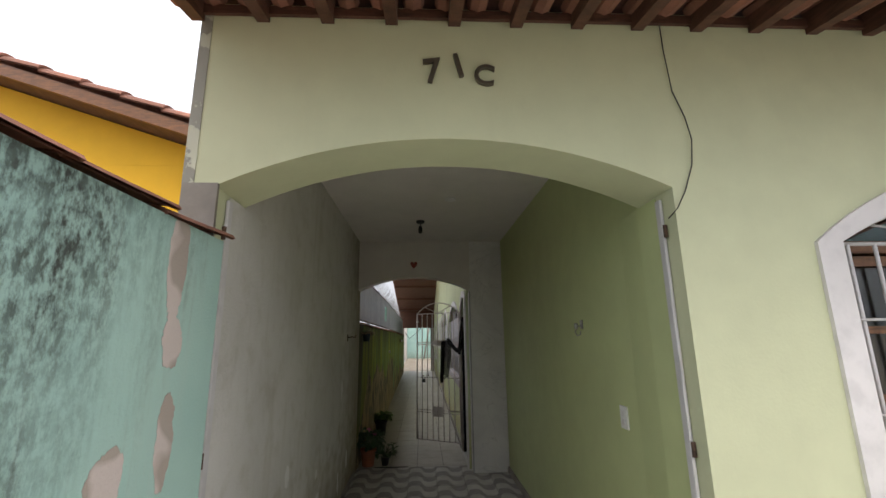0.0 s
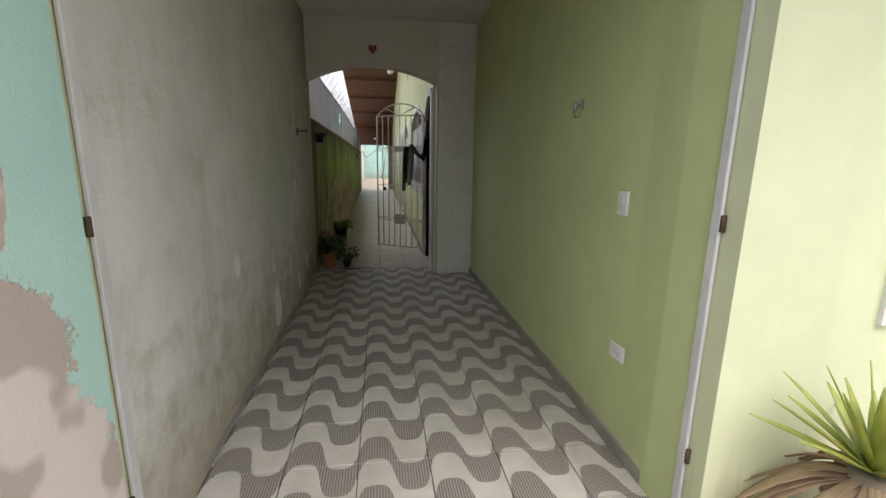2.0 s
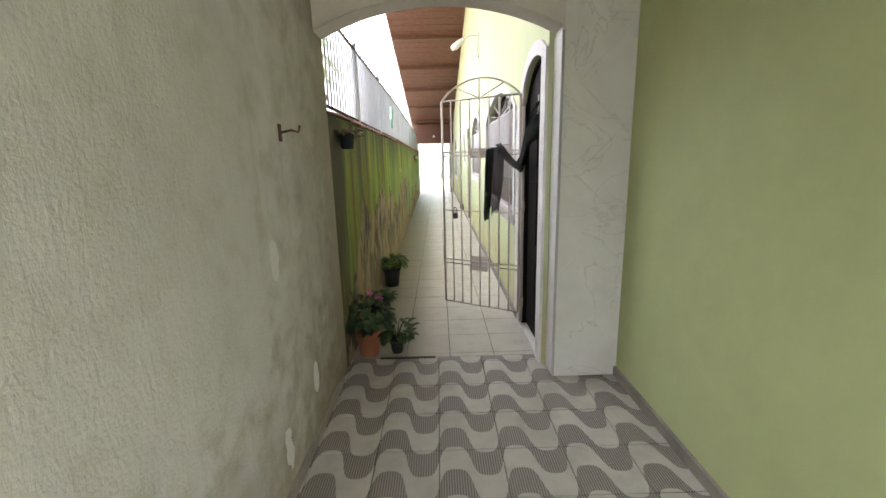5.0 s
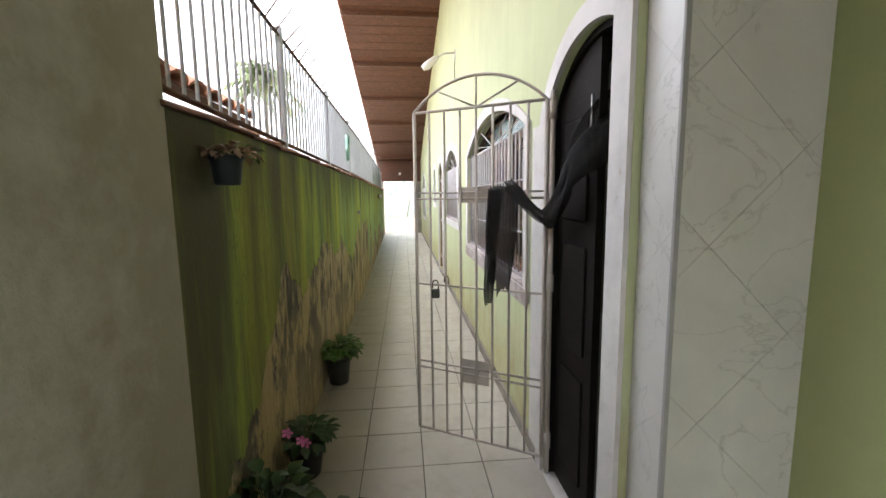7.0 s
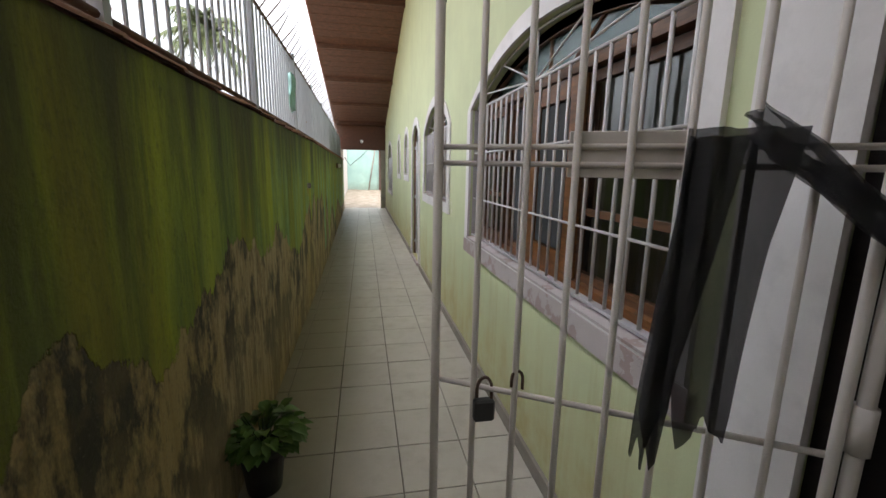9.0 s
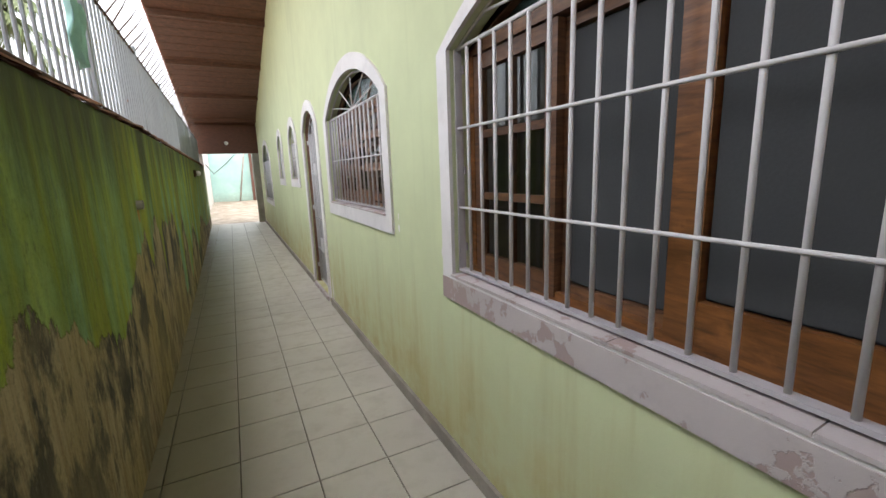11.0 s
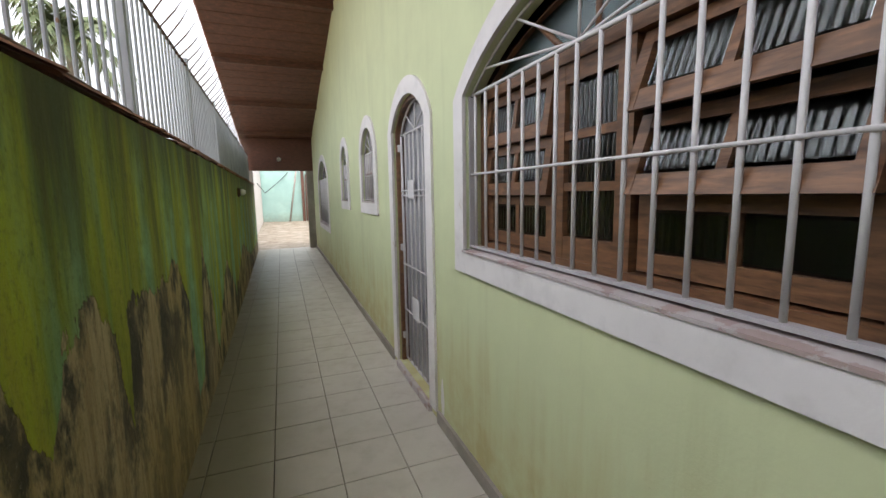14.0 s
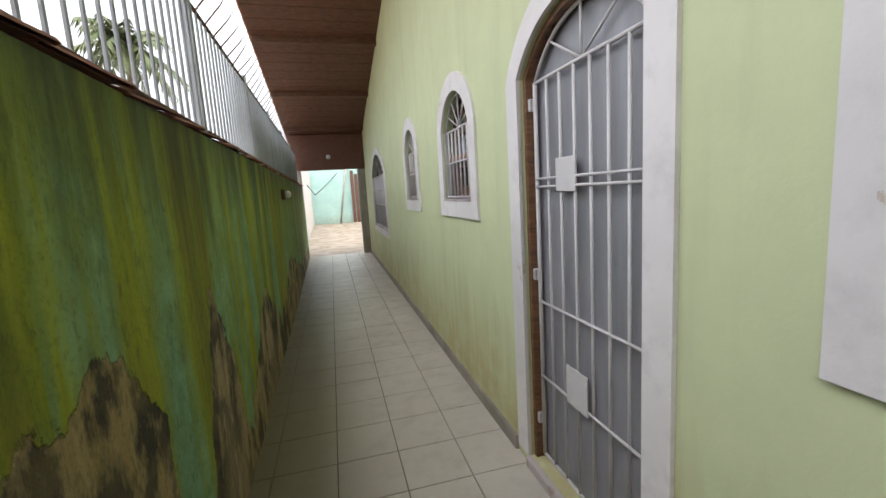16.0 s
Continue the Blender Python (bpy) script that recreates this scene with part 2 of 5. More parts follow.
def turquoise(name, mould):
    """Turquoise paint on rough render, black mould from the top, flaked patches showing plaster."""
    n = Nodes(name)
    p = n.position()
    big, mid, fine = n.noise(p, 1.2, 5), n.noise(p, 6, 6, 0.65), n.noise(p, 90, 4, 0.7)
    runs = n.noise(n.position((1, 8, 0.7)), 1.0, 5, 0.65)
    s = n.split(p)
    c = n.mix(n.ramp(big, 0.3, 0.7), (0.44, 0.64, 0.57), (0.37, 0.57, 0.52))
    c = n.mix(n.ramp(runs, 0.5, 0.8, 0, 0.4), c, (0.52, 0.60, 0.54))
    if mould:
        d = n.math('ADD', n.math('MULTIPLY', n.math('ADD', s[1], 4.55), -1.0), n.math('MULTIPLY', n.math('SUBTRACT', s[2], 1.6), 0.55))
        d = n.math('ADD', d, n.math('MULTIPLY', n.math('SUBTRACT', runs, 0.5), 1.3))
        dark = n.ramp(d, -0.05, 0.6)
        speck = n.noise(n.position((1, 1, 0.55)), 34, 5, 0.75)
        patchy = n.math('MULTIPLY', n.ramp(mid, 0.3, 0.6, 0.55, 1), n.ramp(speck, 0.42, 0.6, 1, 0.2))
        c = n.mix(n.math('MULTIPLY', dark, patchy), c, (0.05, 0.058, 0.05))
        spots = [blob(n, p, y, z, a, b, mid) for y, z, a, b in ((-4.46, 1.95, 0.05, 0.18), (-4.44, 1.68, 0.055, 0.08), (-4.42, 1.40, 0.045, 0.16), (-4.66, 1.33, 0.06, 0.09), (-4.5, 0.85, 0.25, 0.36), (-4.40, 0.45, 0.3, 0.4), (-4.30, 0.2, 0.2, 0.5))]
        flake = largest(n, spots)
        under = n.mix(n.ramp(n.noise(p, 4.5, 2, 0.4), 0.47, 0.52), (0.66, 0.57, 0.53), (0.44, 0.37, 0.32))
        c = n.mix(flake, c, under)
    else:
        flake = n.ramp(mid, 0.9, 1.0)
        c = n.mix(n.ramp(big, 0.35, 0.65, 0.25, 0.6), c, (0.27, 0.42, 0.39))
        c = n.mix(n.ramp(n.math('ADD', s[2], mid), 0.6, 1.2, 0.6, 0), c, (0.25, 0.28, 0.22))
    relief = n.math('ADD', n.math('MULTIPLY', fine, 0.6), n.math('SUBTRACT', n.math('MULTIPLY', mid, 0.6), n.math('MULTIPLY', flake, 1.3)))
    return n.finish(c, 0.8, relief, 0.6, 0.01)


def wave_tile(step):
    """Cream tile with ribbed dark waves across it."""
    n = Nodes("wave_tile")
    v = n.coords()
    s = n.split(v)
    u = n.math('DIVIDE', s[0], step)
    w = n.math('DIVIDE', s[1], step)
    swing = n.math('SINE', n.math('MULTIPLY', u, 2 * math.pi))
    sharp = n.math('MULTIPLY', n.math('TANH', n.math('MULTIPLY', swing, 2.0)), 0.335)
    band = n.math('FRACT', n.math('ADD', n.math('ADD', w, sharp), 10.0))
    dark = n.math('MULTIPLY', n.ramp(band, 0.245, 0.26), n.ramp(band, 0.74, 0.755, 1, 0))
    rib = n.ramp(n.math('SINE', n.math('MULTIPLY', u, 2 * math.pi * 26)), -0.4, 0.4)
    p = n.position()
    mid, fine = n.noise(p, 7, 5), n.noise(p, 90, 3)
    light = n.mix(n.ramp(mid, 0.3, 0.7), (0.52, 0.495, 0.45), (0.42, 0.395, 0.36))
    grey = n.mix(n.math('MULTIPLY', rib, 0.8), (0.13, 0.115, 0.105), (0.33, 0.30, 0.275))
    c = n.mix(dark, light, grey)
    info = n.node("ShaderNodeObjectInfo")
    c = n.mix(n.math('MULTIPLY', info.outputs["Random"], 0.16), c, (0.28, 0.25, 0.2))
    c = n.mix(n.ramp(n.noise(p, 2.0, 5), 0.52, 0.72, 0, 0.4), c, (0.2, 0.17, 0.13))
    relief = n.math('ADD', n.math('MULTIPLY', n.math('MULTIPLY', dark, rib), 1.0), n.math('MULTIPLY', fine, 0.3))
    return n.finish(c, n.ramp(mid, 0.3, 0.7, 0.32, 0.5), relief, 0.3, 0.003)


def floor_tile():
    n = Nodes("plain_floor_tile")
    p = n.position()
    big, mid, fine = n.noise(p, 0.8, 5), n.noise(p, 6, 5, 0.6), n.noise(p, 110, 3)
    info = n.node("ShaderNodeObjectInfo")
    c = n.mix(n.ramp(big, 0.35, 0.65), (0.53, 0.50, 0.44), (0.43, 0.405, 0.35))
    c = n.mix(n.math('MULTIPLY', info.outputs["Random"], 0.25), c, (0.42, 0.38, 0.33))
    c = n.mix(n.ramp(mid, 0.48, 0.7, 0, 0.35), c, (0.33, 0.29, 0.23))
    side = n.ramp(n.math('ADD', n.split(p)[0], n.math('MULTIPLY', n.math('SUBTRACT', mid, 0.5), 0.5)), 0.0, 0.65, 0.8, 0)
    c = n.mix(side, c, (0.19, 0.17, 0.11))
    return n.finish(c, n.ramp(mid, 0.3, 0.7, 0.35, 0.6), fine, 0.1, 0.003)


def chipped(name, white, under, amount):
    """White paint, dirty and flaked in places."""
    n = Nodes(name)
    p = n.position()
    big, mid, fine = n.noise(p, 1.6, 4), n.noise(p, 9, 6, 0.6), n.noise(p, 80, 3)
    c = n.mix(n.ramp(big, 0.35, 0.65), white, tuple(x * 0.85 for x in white))
    c = n.mix(n.ramp(mid, 0.5, 0.7, 0, 0.35), c, tuple(x * 0.62 for x in white))
    chip = n.ramp(n.math('ADD', n.math('MULTIPLY', mid, 0.6), n.math('MULTIPLY', big, 0.4)), 0.64 - amount, 0.655 - amount)
    c = n.mix(chip, c, under)
    return n.finish(c, 0.65, n.math('SUBTRACT', n.math('MULTIPLY', fine, 0.3), chip), 0.4, 0.004)


def timber(name, color, dark, rough=0.6):
    n = Nodes(name)
    v = n.position((6, 6, 6))
    grain = n.noise(n.position((9, 9, 60)), 1.0, 4, 0.6, 0.4)
    across = n.noise(n.position((60, 5, 12)), 1.0, 4, 0.6)
    worn = n.noise(v, 0.8, 5, 0.65)
    c = n.mix(n.ramp(grain, 0.3, 0.7), dark, color)
    c = n.mix(n.ramp(across, 0.4, 0.7, 0, 0.35), c, dark)
    c = n.mix(n.ramp(worn, 0.6, 0.75, 0, 0.5), c, tuple(min(1, x * 1.6) for x in color))
    return n.finish(c, rough, grain, 0.25, 0.004)


def glass(name, tint=(0.9, 0.95, 0.95), rough=0.03, ribs=0):
    n = Nodes(name)
    n.bsdf.inputs["Transmission Weight"].default_value = 1.0
    n.bsdf.inputs["IOR"].default_value = 1.48
    bump = n.noise(n.position(), 14, 2)
    if ribs:
        bump = n.math('SINE', n.math('MULTIPLY', n.split(n.position())[1], ribs))
    return n.finish(tint, rough, bump, 0.5 if ribs else 0.06, 0.004)


def marble():
    n = Nodes("veined_white_tile")
    p = n.position()
    cloud = n.noise(p, 3, 6, 0.6, 0.6)
    v = n.noise(n.position((1, 2, 1.4), (0.3, 0, 0)), 1.6, 6, 0.55, 1.2)
    vein = n.ramp(n.math('ABSOLUTE', n.math('SUBTRACT', v, 0.5)), 0.0, 0.012, 0.5, 0)
    c = n.mix(n.ramp(cloud, 0.35, 0.65), (0.72, 0.70, 0.68), (0.64, 0.62, 0.60))
    c = n.mix(vein, c, (0.42, 0.40, 0.39))
    return n.finish(c, 0.28, cloud, 0.03, 0.003)


def leaf(name, color, tip, rough=0.5):
    n = Nodes(name)
    p = n.coords()
    a = n.noise(p, 8, 4)
    c = n.mix(n.ramp(a, 0.35, 0.65), color, tip)
    n.bsdf.inputs["Subsurface Weight"].default_value = 0.05
    return n.finish(c, rough, n.noise(p, 60, 2), 0.2, 0.003)


def yard_soil():
    n = Nodes("yard_soil")
    p = n.position()
    big, mid, fine = n.noise(p, 0.9, 6, 0.65), n.noise(n.position((1, 2.5, 1)), 2.2, 6, 0.7), n.noise(p, 30, 5, 0.7)
    c = n.mix(n.ramp(mid, 0.4, 0.6), (0.34, 0.30, 0.245), (0.19, 0.15, 0.105))
    c = n.mix(n.ramp(big, 0.55, 0.7), c, (0.42, 0.375, 0.31))
    c = n.mix(n.ramp(fine, 0.55, 0.7, 0, 0.7), c, (0.2, 0.14, 0.08))
    return n.finish(c, 0.95, fine, 0.8, 0.03)


M["facade"] = plaster("facade_paint", (0.62, 0.64, 0.42), (0.34, 0.31, 0.20), 0.3, 0.7, 0.06)
M["corridor"] = plaster("corridor_paint", (0.58, 0.63, 0.38), (0.44, 0.37, 0.16), 0.85, 0.8, 0.22, chips=((4.52, 1.255, 0.008, 0.022), (4.52, 1.175, 0.016, 0.03), (6.84, 0.2, 0.03, 0.12), (3.9, 1.12, 0.012, 0.03)))
M["passage_green"] = plaster("passage_green_paint", (0.545, 0.60, 0.305), (0.48, 0.53, 0.31), 0.2, 0.3, 0.04)
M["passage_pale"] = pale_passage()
M["white_wall"] = plaster("white_wall_paint", (0.66, 0.62, 0.57), (0.46, 0.42, 0.36), 0.2, 0.5, 0.05)
M["ceiling"] = plaster("ceiling_paint", (0.72, 0.68, 0.64), (0.6, 0.58, 0.54), 0.1, 0.2, 0.0)
M["facade_edge"] = chipped("weathered_edge", (0.60, 0.60, 0.46), (0.30, 0.29, 0.24), 0.13)
# the dimness of the rooms is put into this dark wall colour
M["room"] = plaster("dim_room_paint", (0.26, 0.24, 0.20), (0.2, 0.18, 0.15), 0.2, 0.3, 0.05)
M["mossy"] = mossy()
M["turquoise"] = turquoise("turquoise_old_paint", True)
M["yard_wall"] = turquoise("turquoise_yard_paint", False)
M["yellow"] = plaster("yellow_paint", (0.78, 0.44, 0.02), (0.6, 0.35, 0.03), 0.3, 0.3, 0.05)
M["wave"] = wave_tile(0.341)
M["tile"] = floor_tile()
M["grout"] = simple("grout", (0.13, 0.11, 0.085), 0.9, 0.4, 4)
M["concrete"] = simple("concrete", (0.32, 0.29, 0.25), 0.85, 0.35, 3, 50, strength=0.4)
M["paving"] = simple("pale_paving", (0.50, 0.47, 0.41), 0.8, 0.3, 3, 50)
M["soil"] = yard_soil()
M["trim"] = chipped("white_trim_paint", (0.76, 0.73, 0.72), (0.50, 0.42, 0.36), 0.0)
M["sill"] = chipped("worn_sill_paint", (0.50, 0.45, 0.44), (0.36, 0.28, 0.26), 0.11)
M["iron"] = chipped("grey_iron_paint", (0.64, 0.62, 0.62), (0.30, 0.20, 0.14), -0.04)
M["old_iron"] = chipped("dull_iron_paint", (0.44, 0.42, 0.43), (0.26, 0.19, 0.15), 0.0)
M["gate"] = chipped("beige_iron_paint", (0.55, 0.50, 0.46), (0.28, 0.18, 0.12), -0.02)
M["fence"] = chipped("blue_grey_iron_paint", (0.34, 0.37, 0.42), (0.22, 0.13, 0.09), 0.0)
M["rust"] = simple("rusty_iron", (0.10, 0.055, 0.035), 0.8, 0.5, 9)
M["wood"] = timber("window_wood", (0.25, 0.12, 0.055), (0.085, 0.042, 0.022), 0.5)
M["orange_wood"] = timber("varnished_wood", (0.27, 0.11, 0.033), (0.10, 0.04, 0.014), 0.4)
M["sash_wood"] = timber("worn_sash_wood", (0.19, 0.085, 0.036), (0.06, 0.028, 0.014), 0.5)
M["dark_wood"] = timber("dark_door_wood", (0.013, 0.010, 0.009), (0.007, 0.005, 0.005), 0.75)
M["dark_wood"].node_tree.nodes["Principled BSDF"].inputs["Specular IOR Level"].default_value = 0.2
M["soffit"] = timber("soffit_boards", (0.15, 0.06, 0.035), (0.075, 0.03, 0.018), 0.65)
M["beam"] = timber("roof_beam", (0.15, 0.065, 0.04), (0.06, 0.028, 0.018), 0.7)
M["clay"] = simple("clay_tile", (0.40, 0.18, 0.12), 0.85, 0.5, 5, 50, random_tint=0.9, strength=0.4)
M["old_clay"] = simple("weathered_clay_tile", (0.29, 0.125, 0.07), 0.9, 0.6, 7, 60, random_tint=0.9, strength=0.5)
M["glass"] = glass("window_glass")
M["ribbed"] = glass("ribbed_glass", (0.75, 0.85, 0.86), 0.08, 260)
M["teal_glass"] = glass("textured_teal_glass", (0.25, 0.5, 0.5), 0.25)
M["sheet"] = simple("grey_sheet", (0.27, 0.27, 0.29), 0.35, 0.2, 2.0, 60, stretch=(1, 8, 1))
M["marble"] = marble()
M["blind"] = simple("grey_blind_fabric", (0.05, 0.053, 0.055), 0.95, 0.25, 2, 120)
M["plastic"] = simple("white_plastic", (0.75, 0.74, 0.72), 0.35, 0.05)
M["black_plastic"] = simple("black_plastic", (0.02, 0.02, 0.02), 0.5, 0.3)
M["blue_plastic"] = simple("blue_plastic", (0.008, 0.018, 0.023), 0.6, 0.3)
M["terracotta"] = simple("terracotta", (0.33, 0.12, 0.06), 0.8, 0.3)
M["steel"] = simple("dull_steel", (0.45, 0.44, 0.42), 0.35, 0.2, metal=0.9)
M["number"] = simple("bronze_number", (0.13, 0.11, 0.08), 0.45, 0.3, metal=0.4)
M["cloth"] = simple("black_net_cloth", (0.018, 0.017, 0.018), 0.9, 0.4, 12, 120)
M["cloth"].node_tree.nodes["Principled BSDF"].inputs["Alpha"].default_value = 0.66
M["sheer"] = simple("sheer_black_net", (0.018, 0.017, 0.018), 0.9, 0.4, 12, 120)
M["sheer"].node_tree.nodes["Principled BSDF"].inputs["Alpha"].default_value = 0.5
M["teal_cloth"] = simple("teal_cloth", (0.36, 0.62, 0.58), 0.9, 0.3)
M["leaf"] = leaf("green_leaf", (0.045, 0.11, 0.02), (0.10, 0.19, 0.04))
M["dark_leaf"] = leaf("dark_leaf", (0.02, 0.05, 0.015), (0.04, 0.085, 0.03))
M["agave"] = leaf("yellow_green_blade", (0.19, 0.26, 0.04), (0.34, 0.37, 0.08), 0.45)
M["dry"] = leaf("dry_leaf", (0.20, 0.13, 0.08), (0.34, 0.25, 0.16), 0.85)
M["petal"] = simple("pink_petal", (0.75, 0.20, 0.45), 0.6, 0.2)
M["heart"] = simple("heart_wood", (0.22, 0.03, 0.02), 0.5, 0.4)
M["palm"] = leaf("palm_frond", (0.06, 0.085, 0.03), (0.13, 0.16, 0.06), 0.6)
M["bark"] = simple("palm_bark", (0.20, 0.16, 0.12), 0.9, 0.4, 5)
M["pale_sheet"] = simple("pale_fence_sheet", (0.62, 0.66, 0.70), 0.5, 0.15, 2)
bulb = Nodes("lit_bulb")
bulb.bsdf.inputs["Emission Color"].default_value = (1, 0.97, 0.9, 1)
bulb.bsdf.inputs["Emission Strength"].default_value = 4.0
M["bulb"] = bulb.finish((0.8, 0.8, 0.78), 0.3)
M["fitting"] = simple("black_cable", (0.03, 0.03, 0.03), 0.5, 0.2)

# ---- mesh helpers ----


def roof_z(y):
    """Underside of the roof: a ridge across the house, falling to the front and to the yard."""
    return 5.4 - 0.2 * abs(y - 6.65)


def garden_x(y):
    """Face of the garden wall, which drifts off towards the yard."""
    return -0.0125 * max(0.0, y - 6.0)


def mesh_object(name, bm, mat, parent=None, smooth=False):
    me = bpy.data.meshes.new(name)
    bmesh.ops.recalc_face_normals(bm, faces=bm.faces[:])
    bm.to_mesh(me)
    bm.free()
    if mat:
        me.materials.append(mat)
    if smooth:
        for f in me.polygons:
            f.use_smooth = True
    ob = new(name, me)
    if parent:
        ob.parent = parent
    return ob


def shared(name, me, m, parent=None):
    ob = new(name, me)
    ob.matrix_basis = m
    if parent:
        ob.parent = parent
    return ob


def root(name, label="", category="", group="", kind="", at=(0, 0, 0)):
    ob = new(name)
    ob.empty_display_size = 0.1
    ob.location = at
    return tagged(ob, label, category, group, kind)


def add_box(bm, x0, y0, z0, x1, y1, z1):
    vs = [bm.verts.new(c) for c in ((x0, y0, z0), (x1, y0, z0), (x1, y1, z0), (x0, y1, z0), (x0, y0, z1), (x1, y0, z1), (x1, y1, z1), (x0, y1, z1))]
    for q in ((3, 2, 1, 0), (4, 5, 6, 7), (0, 1, 5, 4), (1, 2, 6, 5), (2, 3, 7, 6), (3, 0, 4, 7)):
        bm.faces.new([vs[i] for i in q])
    return vs


def bevelled(bm, offset):
    bmesh.ops.bevel(bm, geom=bm.edges[:], offset=offset, segments=1, affect='EDGES')


def box(name, x0, y0, z0, x1, y1, z1, mat, parent=None, bevel=0.0):
    bm = bmesh.new()
    add_box(bm, x0, y0, z0, x1, y1, z1)
    if bevel:
        bevelled(bm, bevel)
    return mesh_object(name, bm, mat, parent)


def add_tube(bm, pts, r, sides=8, ends=True):
    """A tube along points; r is one radius or one for each point."""
    pts = [Vector(p) for p in pts]
    rings = []
    for i, p in enumerate(pts):
        d = (pts[min(i + 1, len(pts) - 1)] - pts[max(i - 1, 0)]).normalized()
        side = d.cross(Vector((0.013, 0.021, 1))).normalized() if abs(d.z) < 0.999 else Vector((1, 0, 0))
        other = d.cross(side)
        rr = r[i] if isinstance(r, (list, tuple)) else r
        rings.append([bm.verts.new(p + side * rr * math.cos(a) + other * rr * math.sin(a)) for a in [2 * math.pi * k / sides for k in range(sides)]])
    for a, b in zip(rings, rings[1:]):
        for k in range(sides):
            bm.faces.new((a[k], a[(k + 1) % sides], b[(k + 1) % sides], b[k]))
    if ends:
        bm.faces.new(rings[0][::-1])
        bm.faces.new(rings[-1])


def tube(name, pts, r, mat, parent=None, sides=8):
    bm = bmesh.new()
    add_tube(bm, pts, r, sides)
    return mesh_object(name, bm, mat, parent, True)


def lathe(name, profile, mat, parent=None, sides=20, at=(0, 0, 0)):
    """A turned solid from (radius, height) pairs."""
    bm = bmesh.new()
    rings = [[bm.verts.new((at[0] + r * math.cos(2 * math.pi * k / sides), at[1] + r * math.sin(2 * math.pi * k / sides), at[2] + z)) for k in range(sides)] for r, z in profile]
    for a, b in zip(rings, rings[1:]):
        for k in range(sides):
            bm.faces.new((a[k], a[(k + 1) % sides], b[(k + 1) % sides], b[k]))
    bm.faces.new(rings[0][::-1])
    bm.faces.new(rings[-1])
    return mesh_object(name, bm, mat, parent, True)


HIDDEN = {}


def arch(u, a, b, spring, crown):
    """Height of a segmental arch over the span a to b."""
    a = HIDDEN.get(a, a)
    h, r = (b - a) / 2, crown - spring
    if r <= 0.001:
        return spring
    R = (h * h + r * r) / (2 * r)
    d = min(abs(u - (a + b) / 2), h)
    return spring - (R - r) + math.sqrt(max(R * R - d * d, 0))


def prism(bm, pts, place, d0, d1):
    """A flat polygon (u, z) pushed from depth d0 to d1; place maps (u, d, z) to the world."""
    lo = [bm.verts.new(place(u, d0, z)) for u, z in pts]
    hi = [bm.verts.new(place(u, d1, z)) for u, z in pts]
    bm.faces.new(lo)
    bm.faces.new(hi[::-1])
    for i in range(len(pts)):
        j = (i + 1) % len(pts)
        bm.faces.new((lo[i], hi[i], hi[j], lo[j]))


def along_x(u, d, z):
    return (u, d, z)


def along_y(u, d, z):
    return (d, u, z)


def wall(name, place, u0, u1, z0, top, d0, d1, openings, mat, n=24):
    """A wall with arched openings (a, b, sill, spring, crown); top is a height or a function of u."""
    bm = bmesh.new()
    up = top if callable(top) else (lambda u: top)

    def plain(a, b):
        cuts = [a] + ([6.65] if callable(top) and a < 6.65 < b else []) + [b]
        for p, q in zip(cuts, cuts[1:]):
            prism(bm, ((p, z0), (q, z0), (q, up(q)), (p, up(p))), place, d0, d1)

    at = u0
    for a, b, sill, spring, crown in sorted(openings):
        if a > at:
            plain(at, a)
        if sill > z0:
            prism(bm, ((a, z0), (b, z0), (b, sill), (a, sill)), place, d0, d1)
        for i in range(n):
            p, q = a + (b - a) * i / n, a + (b - a) * (i + 1) / n
            prism(bm, ((p, arch(p, a, b, spring, crown)), (q, arch(q, a, b, spring, crown)), (q, up(q)), (p, up(p))), place, d0, d1)
        at = b
    if at < u1:
        plain(at, u1)
    return tagged(mesh_object(name, bm, mat), kind="structure")


def outline(a, b, sill, spring, crown, grow, n=24, closed=True):
    """The edge of an arched opening grown outwards, from the foot of a over the arch to the foot of b."""
    pts = [(a - grow, sill - (grow if closed else 0))]
    for i in range(n + 1):
        u = a - grow + (b - a + 2 * grow) * i / n
        pts.append((u, arch(u, a - grow, b + grow, spring, crown + grow)))
    pts.append((b + grow, sill - (grow if closed else 0)))
    return pts


def band(name, place, opening, w0, w1, d0, d1, mat, parent, closed=True):
    """A flat frame round an arched opening between two outlines."""
    bm = bmesh.new()
    inner, outer = outline(*opening, w0, closed=closed), outline(*opening, w1, closed=closed)
    loops = [[bm.verts.new(place(u, d, z)) for u, z in path] for path, d in ((outer, d0), (inner, d0), (inner, d1), (outer, d1))]
    k = len(inner)
    for i in range(k if closed else k - 1):
        j = (i + 1) % k
        for a, b in ((0, 1), (1, 2), (2, 3), (3, 0)):
            bm.faces.new((loops[a][i], loops[a][j], loops[b][j], loops[b][i]))
    if not closed:
        for i in (0, k - 1):
            bm.faces.new([lp[i] for lp in loops])
    return mesh_object(name, bm, mat, parent)


WIN1 = (1.38, 3.765, 1.03, 2.06, 2.32)
WIN2 = (4.72, 6.43, 1.25, 2.06, 2.34)
DOOR2 = (7.06, 7.94, 0.06, 2.08, 2.30)
SMALL1 = (8.72, 9.42, 1.48, 2.03, 2.29)
SMALL2 = (10.58, 11.2, 1.48, 2.03, 2.29)
WIN3 = (13.48, 15.6, 0.9, 1.95, 2.36)
DOOR0 = (0.27, 0.97, 0.0, 2.04, 2.30)
HIDDEN = {0.27: 0.03}
FRONT = (2.69, 4.6, 1.0, 2.07, 2.33)
ENTRY = (0.03, 1.98, 0.0, 2.32, 2.54)
HX = 1.5

